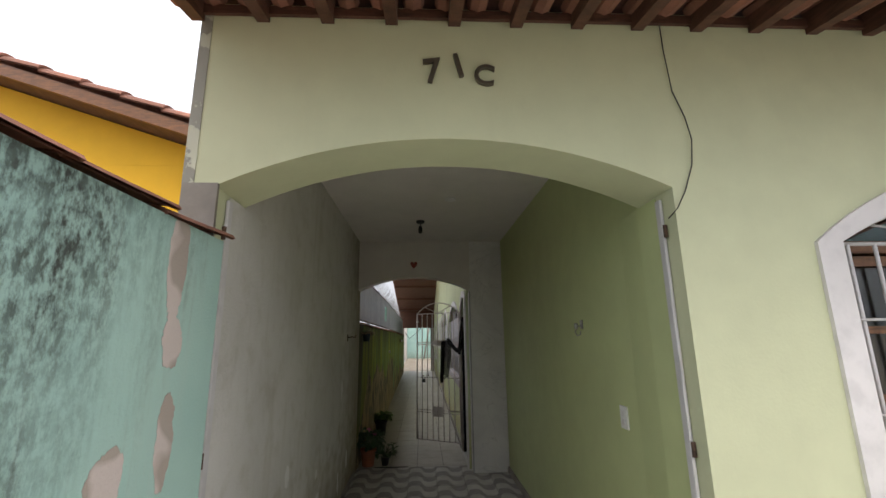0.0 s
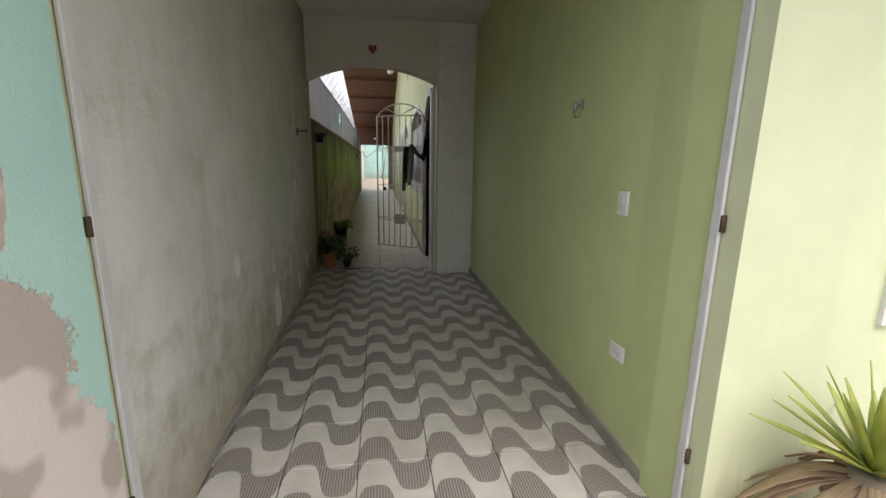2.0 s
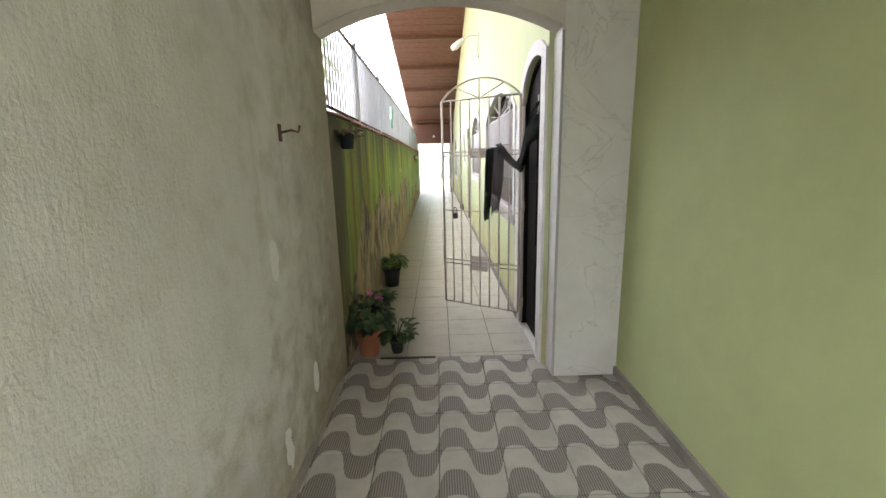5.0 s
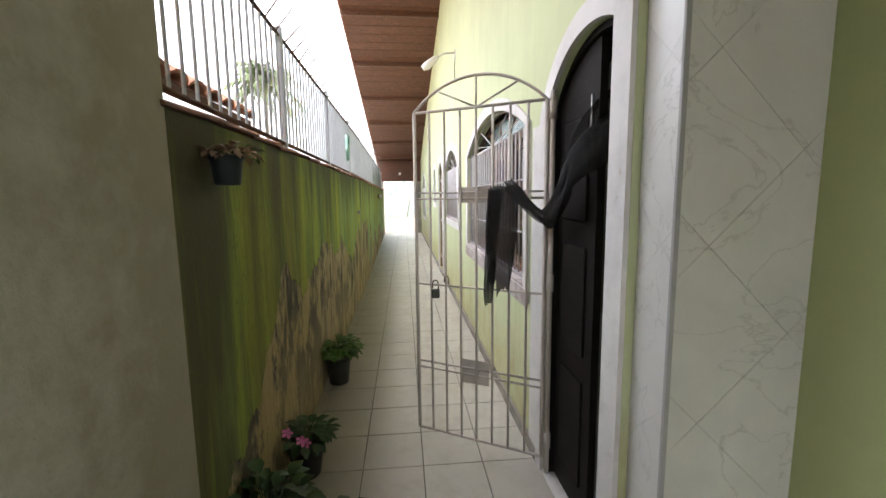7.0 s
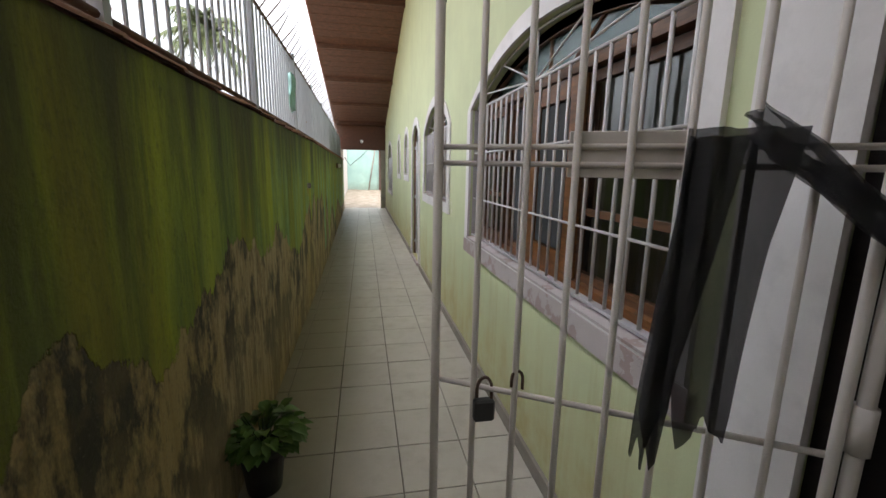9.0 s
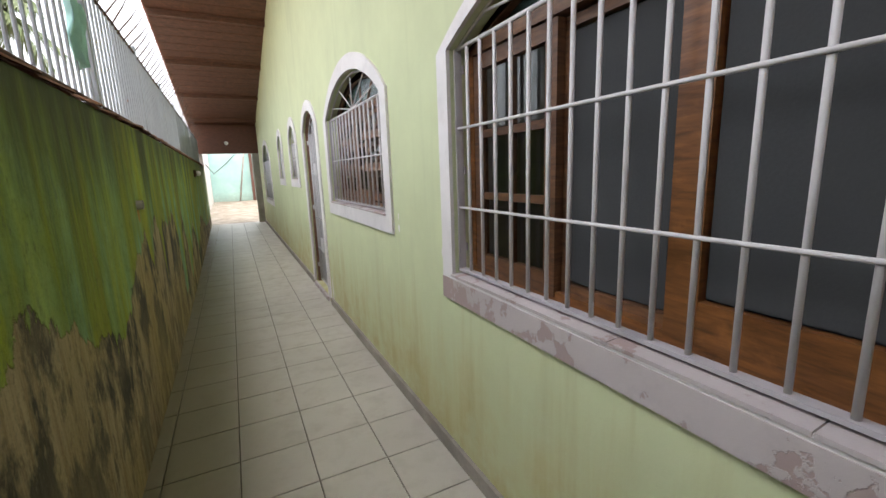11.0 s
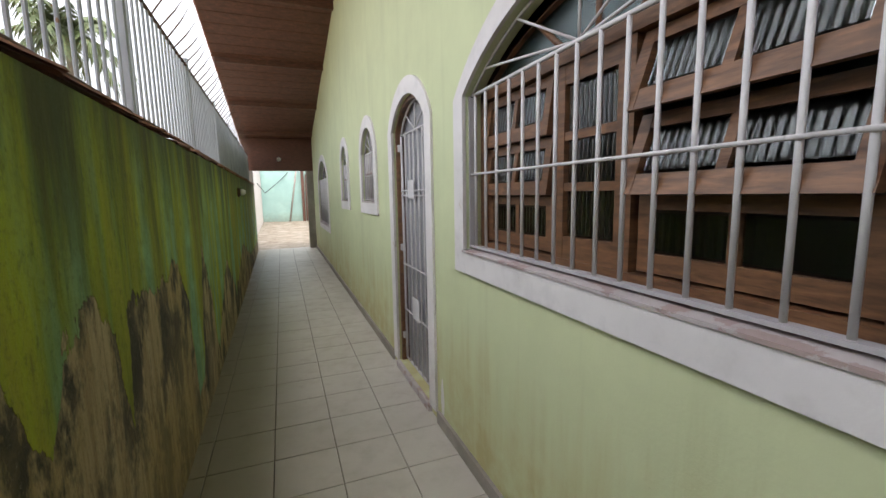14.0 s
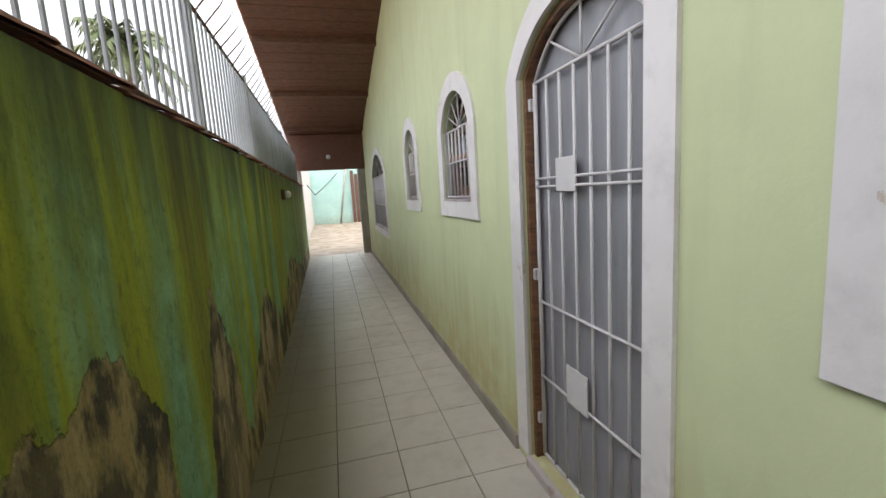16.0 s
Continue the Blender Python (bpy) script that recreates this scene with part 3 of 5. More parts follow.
# ---- structure ----
wall("wall_front", along_x, -0.1, 6.5, 0, 3.2, -4.17, -3.87, [ENTRY, FRONT], M["facade"])
wall("wall_passage_east", along_y, -3.87, -0.05, 0, 3.05, 2.0, 2.2, [], M["passage_green"])
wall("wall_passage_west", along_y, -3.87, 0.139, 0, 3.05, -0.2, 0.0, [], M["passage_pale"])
wall("wall_passage_end", along_x, 0.0, 2.2, 0, 3.05, -0.05, 0.14, [(0.0, 1.54, 0, 2.36, 2.54)], M["white_wall"])
wall("wall_house", along_y, 0.14, 17.5, 0, roof_z, HX, 1.7, [DOOR0, WIN1, WIN2, DOOR2, SMALL1, SMALL2, WIN3], M["corridor"])
wall("wall_gable_front", along_y, -3.87, 0.14, 3.15, roof_z, -0.1, 0.1, [], M["facade"])
tagged(box("ceiling", -0.2, -3.87, 3.05, 2.2, 0.14, 3.15, M["ceiling"]), kind="structure")
tagged(box("floor", -0.35, -8.5, -0.2, 6.5, 17.75, -0.012, M["grout"]), kind="structure")
# closed boxes added behind the windows, coloured dark so the panes stay dark
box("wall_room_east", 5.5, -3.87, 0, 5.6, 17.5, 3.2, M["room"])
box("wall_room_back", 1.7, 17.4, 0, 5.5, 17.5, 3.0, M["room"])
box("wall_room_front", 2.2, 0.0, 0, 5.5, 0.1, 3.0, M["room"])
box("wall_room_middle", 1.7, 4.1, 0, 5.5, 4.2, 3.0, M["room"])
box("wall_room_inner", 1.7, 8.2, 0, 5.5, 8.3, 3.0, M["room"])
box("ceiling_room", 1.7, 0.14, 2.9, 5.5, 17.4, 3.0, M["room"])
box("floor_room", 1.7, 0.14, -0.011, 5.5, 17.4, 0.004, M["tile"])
for ob in [o for o in scene.objects if "room" in o.name]:
    tagged(ob, kind="structure")

# garden wall along the corridor, and the front yard's side wall
bm = bmesh.new()
steps = 36
for i in range(steps):
    p, q = 0.14 + 17.38 * i / steps, 0.14 + 17.38 * (i + 1) / steps
    vs = [bm.verts.new(c) for c in ((garden_x(p), p, 0), (garden_x(q), q, 0), (garden_x(q), q, 1.9), (garden_x(p), p, 1.9), (garden_x(p) - 0.18, p, 0), (garden_x(q) - 0.18, q, 0), (garden_x(q) - 0.18, q, 1.9), (garden_x(p) - 0.18, p, 1.9))]
    for f in ((0, 1, 2, 3), (5, 4, 7, 6), (3, 2, 6, 7)):
        bm.faces.new([vs[k] for k in f])
bmesh.ops.remove_doubles(bm, verts=bm.verts[:], dist=0.0005)
garden = tagged(mesh_object("wall_garden", bm, M["mossy"]), kind="structure")
front_side = tagged(box("wall_side", -0.12, -8.5, 0, 0.09, -4.172, 2.08, M["turquoise"]), kind="structure")
tagged(box("wall_street", -6, -8.7, 0, 6.5, -8.5, 2.2, M["concrete"]), kind="structure")
# rough, unpainted stub where the facade meets the side wall
tagged(box("trim_stub", -0.101, -4.176, 2.08, 0.045, -4.16, 2.33, M["concrete"]), kind="structure")

tagged(box("trim_edge", -0.1035, -4.1735, 2.33, -0.055, -3.9, 3.2, M["facade_edge"]), kind="structure")
# the roof
bm = bmesh.new()
front = [(-5.0, roof_z(-5.0)), (0.14, roof_z(0.14)), (0.14, roof_z(0.14) + 0.06), (-5.0, roof_z(-5.0) + 0.06)]
prism(bm, [(u, z + 0.002) for u, z in front], along_y, -0.15, 6.6)
prof = [(0.14, roof_z(0.14)), (6.65, roof_z(6.65)), (18.2, roof_z(18.2)), (18.2, roof_z(18.2) + 0.06), (6.65, roof_z(6.65) + 0.06), (0.14, roof_z(0.14) + 0.06)]
prism(bm, [(u, z + 0.002) for u, z in prof], along_y, -0.42, 6.6)
roof = tagged(mesh_object("roof_deck", bm, M["soffit"]), kind="structure")
bm = bmesh.new()
for k in range(12):
    y = 17.0 - 1.9 * k
    if y < 0.4:
        break
    z = roof_z(y)
    add_box(bm, -0.40, y - 0.04, z - 0.10, HX, y + 0.04, z + 0.01)
bevelled(bm, 0.006)
tagged(mesh_object("roof_purlin", bm, M["beam"]), kind="structure")
bm = bmesh.new()
for k in range(58):
    y0 = 0.15 + k * 0.3
    a, b = roof_z(y0) - 0.003, roof_z(y0 + 0.285) - 0.003
    if y0 < 6.65 < y0 + 0.285:
        continue
    vs = [bm.verts.new(c) for c in ((-0.41, y0, a), (HX - 0.002, y0, a), (HX - 0.002, y0 + 0.285, b), (-0.41, y0 + 0.285, b))]
    lo = [bm.verts.new((v.co.x, v.co.y, v.co.z - 0.012)) for v in vs]
    bm.faces.new(lo)
    for i in range(4):
        bm.faces.new((vs[i], vs[(i + 1) % 4], lo[(i + 1) % 4], lo[i]))
tagged(mesh_object("soffit_board", bm, M["soffit"]), kind="structure")
bm = bmesh.new()
for k in range(23):
    x = -0.12 + 0.29 * k
    z0, z1 = roof_z(-4.172), roof_z(-4.98)
    prism(bm, ((-4.172, z0 - 0.13), (-4.98, z1 - 0.11), (-4.98, z1), (-4.172, z0)), along_y, x - 0.028, x + 0.028)
tagged(mesh_object("roof_rafter", bm, M["beam"]), kind="structure")
tagged(box("trim_fascia", -0.10, -4.19, 3.135, 6.5, -4.172, 3.18, M["beam"]), kind="structure")
# clay tiles seen from below between the front rafters
bm = bmesh.new()
for k in range(44):
    x = -0.20 + 0.15 * k
    pts = []
    for y in (-5.02, -4.6, -4.172):
        pts.append((x, y, roof_z(y) - 0.012))
    add_tube(bm, pts, 0.05, 8)
tagged(mesh_object("roof_tiles_front", bm, M["clay"]), kind="structure")
# rolled edge tiles along the verge
bm = bmesh.new()
for k in range(58):
    y0 = -4.9 + 0.4 * k
    if y0 < 0.1 or y0 < 6.65 < y0 + 0.4:
        continue
    add_tube(bm, [(-0.40, y0, roof_z(y0) + 0.075), (-0.40, y0 + 0.42, roof_z(y0 + 0.42) + 0.09)], [0.055, 0.065], 8)
tagged(mesh_object("roof_tiles_verge", bm, M["clay"]), kind="structure")

# the back portico and the yard
tagged(box("post_west", -0.36, 17.45, 0, -0.145, 17.68, 2.3, M["concrete"], bevel=0.01), kind="structure")
tagged(box("post_east", 1.30, 17.502, 0, 1.5, 17.68, 2.3, M["concrete"], bevel=0.01), kind="structure")
tagged(box("beam_back", -0.36, 17.45, 2.3, 1.5, 17.68, 3.2, M["soffit"]), kind="structure")
bm = bmesh.new()
nx, ny = 40, 60
grid = [[bm.verts.new((-14 + 28 * i / nx, 17.755 + 18 * j / ny, -0.12 + 0.25 * min(1, j / 40) + 0.05 * noise.noise(Vector((i * 0.9, j * 0.7, 0))))) for i in range(nx + 1)] for j in range(ny + 1)]
for j in range(ny):
    for i in range(nx):
        bm.faces.new((grid[j][i], grid[j][i + 1], grid[j + 1][i + 1], grid[j + 1][i]))
tagged(mesh_object("ground_yard", bm, M["soil"], smooth=True), kind="structure")
tagged(box("ground", -300, -300, -0.4, 300, 300, -0.3, M["soil"]), kind="structure")
tagged(box("wall_yard", -0.62, 30.0, -0.2, 9, 30.2, 4.3, M["yard_wall"]), kind="structure")
tagged(box("wall_yard_side", -0.62, 17.7, -0.2, -0.45, 30.0, 3.0, M["white_wall"]), kind="structure")
tagged(box("wall_yard_house", 3.0, 22.0, -0.2, 3.2, 30.0, 3.0, M["white_wall"]), kind="structure")
tagged(box("floor_front", 0.092, -8.5, -0.0115, 6.5, -4.505, -0.001, M["paving"]), kind="structure")
tagged(box("floor_front_side", 2.005, -4.5045, -0.0115, 6.5, -4.172, -0.001, M["paving"]), kind="structure")
# the passage's coats of paint run out over the jambs of the front wall in a slow taper
for edge_x, wall_x, y1, mt in ((0.034, 0.001, -3.2, "passage_pale"), (1.976, 1.999, -3.62, "passage_green")):
    bm = bmesh.new()
    deep = wall_x - 0.004 if edge_x < 1 else wall_x + 0.004
    plan = ((edge_x, -4.035), (edge_x, -3.86), (wall_x, y1), (deep, y1), (deep, -3.865), (edge_x + (-0.003 if edge_x < 1 else 0.003), -3.87), (edge_x + (-0.003 if edge_x < 1 else 0.003), -4.035))
    prism(bm, plan, lambda u, d, z: (u, z, d), 0.0, 2.315)
    tagged(mesh_object("trim_jamb_coat", bm, M[mt]), kind="structure")
# curb along the house, jamb strips of the old front gate
bm = bmesh.new()
for a, b in ((1.06, 6.9), (8.1, 17.5)):
    add_box(bm, HX - 0.022, a, -0.012, HX - 0.001, b, 0.085)
tagged(mesh_object("baseboard", bm, M["concrete"]), kind="structure")
bm = bmesh.new()
add_box(bm, 1.978, -3.86, -0.012, 1.999, -0.061, 0.07)
tagged(mesh_object("baseboard_passage", bm, M["concrete"]), kind="structure")
bm = bmesh.new()
add_box(bm, 0.001, -3.86, -0.012, 0.018, -0.052, 0.06)
tagged(mesh_object("baseboard_passage_west", bm, M["concrete"]), kind="structure")


def jamb_strip(x0, x1, y):
    r = root("trim_jamb_strip", kind="structure")
    box("strip", x0, y - 0.02, 0.0, x1, y + 0.02, 2.29, M["iron"], r, 0.003)
    for z in (0.35, 1.24, 2.14):
        bm = bmesh.new()
        xm = (x0 + x1) / 2
        add_tube(bm, [(xm, y - 0.028, z - 0.028), (xm, y - 0.028, z + 0.028)], 0.009, 8)
        mesh_object("hinge", bm, M["rust"], r, True)


jamb_strip(1.961, 1.975, -4.07)
jamb_strip(0.0345, 0.049, -4.05)

# ---- windows and doors ----


def bars(name, place, opening, d, mat, parent, spacing, rails, r=0.008, fan=True, lead=0.055):
    """A grille: uprights, rails and a fan in the arch."""
    a, b, sill, spring, crown = opening
    u0, u1 = a + 0.07, b - lead
    count = max(2, round((u1 - u0) / spacing))
    for k in range(count + 1):
        u = u0 + (u1 - u0) * k / count
        tube("bar", [place(u, d, sill + 0.03), place(u, d, spring)], r, mat, parent, 8)
    # flat iron at the jambs and along the foot, held by lugs
    bm = bmesh.new()
    for p, q, lo, hi in ((a + 0.006, a + 0.016, sill + 0.018, spring), (b - 0.016, b - 0.006, sill + 0.018, spring), (a + 0.016, b - 0.016, sill + 0.022, sill + 0.034)):
        prism(bm, ((p, lo), (q, lo), (q, hi), (p, hi)), place, d - 0.018, d + 0.018)
    for z in (sill + 0.12, (sill + spring) / 2 - 0.03, spring - 0.1):
        for p, q in ((a, a + 0.022), (b - 0.022, b)):
            prism(bm, ((p, z), (q, z), (q, z + 0.035), (p, z + 0.035)), place, d + 0.019, d + 0.027)
    mesh_object("frame", bm, M["old_iron"], parent)
    for z in rails:
        tube("rail", [place(a + 0.005, d - r, z), place(b - 0.005, d - r, z)], r * 0.8, mat, parent, 6)
    tube("rail", [place(a + 0.005, d, spring), place(b - 0.005, d, spring)], r * 1.1, mat, parent, 6)
    rim = [place(a + 0.012 + (b - a - 0.024) * i / 20, d, arch(a + (b - a) * i / 20, a, b, spring, crown - 0.012)) for i in range(21)]
    tube("rim", rim, r, mat, parent, 6)
    if fan:
        c = (a + b) / 2
        for i in range(1, 6):
            e = c - (b - a) * 0.46 * math.cos(math.pi * i / 6)
            tube("spoke", [place(c, d, spring), place(e, d, arch(e, a, b, spring, crown) - 0.012)], r * 0.7, mat, parent, 6)


def sash(place, u0, u1, z0, z1, d, cols, rows, wood, pane_mat, parent, w=0.045, t=0.035, lean=0.0):
    """A glazed wooden leaf: stiles, rails, glazing bars and panes; lean tips the foot outwards."""
    zm = z1

    def tip(u, dd, z):
        return place(u, dd - lean * (zm - z), z)

    bm = bmesh.new()
    for a, b in ((u0, u0 + w), (u1 - w, u1)):
        prism(bm, ((a, z0), (b, z0), (b, z1), (a, z1)), tip, d, d + t)
    for a, b in ((z0, z0 + w * 1.4), (z1 - w, z1)):
        prism(bm, ((u0 + w, a), (u1 - w, a), (u1 - w, b), (u0 + w, b)), tip, d + 0.002, d + t - 0.002)
    iu0, iu1, iz0, iz1 = u0 + w, u1 - w, z0 + w * 1.4, z1 - w
    for i in range(1, cols):
        u = iu0 + (iu1 - iu0) * i / cols
        prism(bm, ((u - 0.014, iz0), (u + 0.014, iz0), (u + 0.014, iz1), (u - 0.014, iz1)), tip, d + 0.004, d + t - 0.006)
    for j in range(1, rows):
        z = iz0 + (iz1 - iz0) * j / rows
        prism(bm, ((iu0, z - 0.016), (iu1, z - 0.016), (iu1, z + 0.016), (iu0, z + 0.016)), tip, d + 0.003, d + t - 0.005)
    mesh_object("sash", bm, wood, parent)
    for i in range(cols):
        for j in range(rows):
            bm = bmesh.new()
            a, b = iu0 + (iu1 - iu0) * i / cols, iu0 + (iu1 - iu0) * (i + 1) / cols
            p, q = iz0 + (iz1 - iz0) * j / rows, iz0 + (iz1 - iz0) * (j + 1) / rows
            prism(bm, ((a + 0.01, p + 0.01), (b - 0.01, p + 0.01), (b - 0.01, q - 0.01), (a + 0.01, q - 0.01)), tip, d + 0.016, d + 0.020)
            mesh_object("pane", bm, pane_mat, parent).visible_shadow = False


def arch_light(place, opening, d, parent, pane_mat):
    """The wooden head of a window with a glazed fan over it."""
    a, b, sill, spring, crown = opening
    band("head", place, (a, b, spring - 0.03, spring, crown), -0.055, -0.002, d, d + 0.06, M["wood"], parent, closed=True)
    bm = bmesh.new()
    n = 20
    lo = [(a + 0.05 + (b - a - 0.1) * i / n) for i in range(n + 1)]
    pts = [(a + 0.05, spring), (b - 0.05, spring)] + [(u, max(spring + 0.001, arch(u, a, b, spring, crown) - 0.05)) for u in lo[::-1]]
    prism(bm, pts, place, d + 0.025, d + 0.03)
    mesh_object("pane", bm, pane_mat, parent).visible_shadow = False
    c = (a + b) / 2
    for e in (c - (b - a) * 0.22, c, c + (b - a) * 0.22):
        tube("mullion", [place(c + (e - c) * 0.4, d + 0.028, spring + 0.01), place(e, d + 0.028, arch(e, a, b, spring, crown) - 0.03)], 0.014, M["wood"], parent, 6)


def window_root(name, place, opening, face, parent_label="", w=0.13, rails=(), spacing=0.12, iron=None, lead=0.055):
    """Painted surround, sloping sill and grille of a window."""
    r = root(name, kind="structure")
    band("trim", place, opening, 0.0, w, face - 0.018, face + 0.004, M["trim"], r)
    a, b, sill, spring, crown = opening
    n = max(2, round((b - a) / 0.5))
    for k in range(n):
        p, q = a - 0.01 + (b - a + 0.02) * k / n, a - 0.01 + (b - a + 0.02) * (k + 1) / n
        bm = bmesh.new()
        lo = [(p + 0.002, face - 0.024), (q - 0.002, face - 0.024), (q - 0.002, face + 0.12), (p + 0.002, face + 0.12)]
        vs = [bm.verts.new(place(u, dd, sill - 0.006)) for u, dd in lo] + [bm.verts.new(place(u, dd, sill + (0.006 if dd < face else 0.018))) for u, dd in lo]
        for f in ((3, 2, 1, 0), (4, 5, 6, 7), (0, 1, 5, 4), (1, 2, 6, 5), (2, 3, 7, 6), (3, 0, 4, 7)):
            bm.faces.new([vs[i] for i in f])
        mesh_object("sill", bm, M["sill"], r)
    bars(name, place, opening, face + 0.035, iron or M["iron"], r, spacing, rails, lead=lead)
    return r


def lining(place, opening, d0, d1, mat, parent):
    band("lining", place, opening, -0.05, -0.002, d0, d1, mat, parent)


w1 = window_root("window_1", along_y, WIN1, HX, w=0.1, lead=0.095, rails=(1.36, 1.72), spacing=0.1055)
band("sill_face", along_y, (1.38, 3.765, 1.028, 1.028, 1.028), 0.0, 0.002, HX - 0.02, HX, M["sill"], w1)
box("sill_face", HX - 0.0225, 1.26, 0.903, HX - 0.0185, 3.862, 1.012, M["sill"], w1)
lining(along_y, WIN1, HX + 0.09, HX + 0.16, M["orange_wood"], w1)
arch_light(along_y, WIN1, HX + 0.09, w1, M["teal_glass"])
sash(along_y, 3.16, 3.70, 1.06, 2.02, HX + 0.085, 2, 3, M["sash_wood"], M["glass"], w1, 0.06)
sash(along_y, 2.70, 3.18, 1.06, 2.02, HX + 0.125, 1, 1, M["wood"], M["blind"], w1, 0.035)
sash(along_y, 2.17, 2.72, 1.06, 2.02, HX + 0.085, 1, 1, M["orange_wood"], M["blind"], w1, 0.09)
sash(along_y, 1.44, 2.21, 1.06, 2.02, HX + 0.125, 2, 3, M["sash_wood"], M["glass"], w1)

bm = bmesh.new()
for k in range(23):
    y0 = 2.17 + 0.04 * k
    add_box(bm, HX + 0.185 + 0.006 * math.sin(k * 1.3), y0, 1.05, HX + 0.19 + 0.006 * math.sin(k * 1.3), y0 + 0.041, 2.05)
mesh_object("blind", bm, M["blind"], w1)

w2 = window_root("window_2", along_y, WIN2, HX, w=0.12, rails=(1.66,), spacing=0.1125)
lining(along_y, WIN2, HX + 0.09, HX + 0.16, M["wood"], w2)
arch_light(along_y, WIN2, HX + 0.09, w2, M["teal_glass"])
sash(along_y, 5.39, 5.80, 1.29, 2.03, HX + 0.10, 1, 3, M["wood"], M["ribbed"], w2, 0.07)
for u0, u1, tip in ((4.78, 5.37, 0.36), (5.82, 6.38, 0.14)):
    for j in range(3):
        z = 1.31 + 0.24 * j
        sash(along_y, u0, u1, z, z + 0.235, HX + 0.115, 2, 1, M["wood"], M["ribbed"], w2, 0.042, 0.03, 0.0 if j == 0 else tip)

for name, op in (("window_3", SMALL1), ("window_4", SMALL2), ("window_5", WIN3)):
    big = op is WIN3
    w = window_root(name, along_y, op, HX, w=0.13, rails=((1.35, 1.65) if big else (1.78,)), spacing=0.12 if big else 0.10)
    lining(along_y, op, HX + 0.09, HX + 0.16, M["wood"], w)
    arch_light(along_y, op, HX + 0.09, w, M["teal_glass"])
    a, b = op[0] + 0.05, op[1] - 0.05
    if big:
        sash(along_y, a, (a + b) / 2, op[2] + 0.06, op[3] - 0.03, HX + 0.09, 2, 3, M["wood"], M["glass"], w)
        sash(along_y, (a + b) / 2, b, op[2] + 0.06, op[3] - 0.03, HX + 0.09, 2, 3, M["wood"], M["glass"], w)
    else:
        for j in range(2):
            z = op[2] + 0.06 + 0.25 * j
            sash(along_y, a, b, z, z + 0.24, HX + 0.10, 1, 1, M["wood"], M["ribbed"], w, 0.03, 0.03, 0.3 * j)

wf = window_root("window_front", along_x, FRONT, -4.17, w=0.115, rails=(1.36, 1.74), spacing=0.13)
lining(along_x, FRONT, -4.08, -4.01, M["wood"], wf)
arch_light(along_x, FRONT, -4.08, wf, M["teal_glass"])
sash(along_x, 2.80, 3.67, 1.06, 2.03, -4.06, 2, 3, M["wood"], M["glass"], wf)
sash(along_x, 3.67, 4.54, 1.06, 2.03, -4.06, 2, 3, M["wood"], M["glass"], wf)


def iron_gate(u0, u1, z0, spring, crown, spacing, rails, mat, parent, plates, r=0.0075):
    """A gate in its own plane: u along it, w out of it."""
    count = round((u1 - u0) / spacing)
    for k in range(count + 1):
        u = u0 + (u1 - u0) * k / count
        tube("bar", [(u, 0, z0), (u, 0, spring)], r * (1.5 if k in (0, count) else 1), mat, parent, 8)
    for z in rails:
        tube("rail", [(u0, -r, z), (u1, -r, z)], r * 0.9, mat, parent, 6)
    for z in (z0, spring):
        tube("rail", [(u0, 0, z), (u1, 0, z)], r * 1.2, mat, parent, 6)
    rim = [(u0 + (u1 - u0) * i / 16, 0, arch(u0 + (u1 - u0) * i / 16, u0, u1, spring, crown)) for i in range(17)]
    tube("rim", rim, r * 1.2, mat, parent, 6)
    c = (u0 + u1) / 2
    for f in (-0.5, 0, 0.5):
        e = c + (u1 - u0) * f * 0.62
        tube("spoke", [(c, 0, spring), (e, 0, arch(e, u0, u1, spring, crown))], r * 0.8, mat, parent, 6)
    for u, z, pw, ph in plates:
        bm = bmesh.new()
        add_box(bm, u - pw / 2, -0.014, z - ph / 2, u + pw / 2, -0.008, z + ph / 2)
        bevelled(bm, 0.002)
        mesh_object("lock_plate", bm, mat, parent)


# second door: surround, grey sheet leaf and its barred gate
d2 = root("door_2", kind="structure")
band("trim", along_y, DOOR2, 0.0, 0.125, HX - 0.018, HX + 0.004, M["trim"], d2, closed=False)
band("jamb", along_y, DOOR2, -0.03, -0.001, HX + 0.02, HX + 0.16, M["wood"], d2, closed=False)
box("threshold", HX - 0.03, 7.06, -0.011, 1.7, 7.95, 0.058, M["sill"], d2, 0.006)
bm = bmesh.new()
a, b, sill, spring, crown = DOOR2
prism(bm, [(a + 0.03, sill + 0.01), (b - 0.03, sill + 0.01)] + [(u, arch(u, a, b, spring, crown) - 0.03) for u in [b - 0.03 - (b - a - 0.06) * i / 20 for i in range(21)]], along_y, HX + 0.085, HX + 0.11)
mesh_object("sheet", bm, M["sheet"], d2)
gate2 = root("gate", "barred iron gate painted white, shut over a grey sheet door", "gate", at=(HX + 0.06, 7.91, 0))
gate2.rotation_euler = (0, 0, radians(-90))
iron_gate(0.02, 0.81, 0.09, 2.05, 2.265, 0.112, (0.55, 0.96, 1.55, 1.59), M["iron"], gate2, ((0.30, 1.6, 0.16, 0.15), (0.36, 0.62, 0.17, 0.19)))
for z in (0.3, 1.1, 1.95):
    bm = bmesh.new()
    add_box(bm, -0.03, -0.03, z - 0.03, 0.02, 0.01, z + 0.03)
    bevelled(bm, 0.004)
    mesh_object("hinge", bm, M["iron"], gate2)

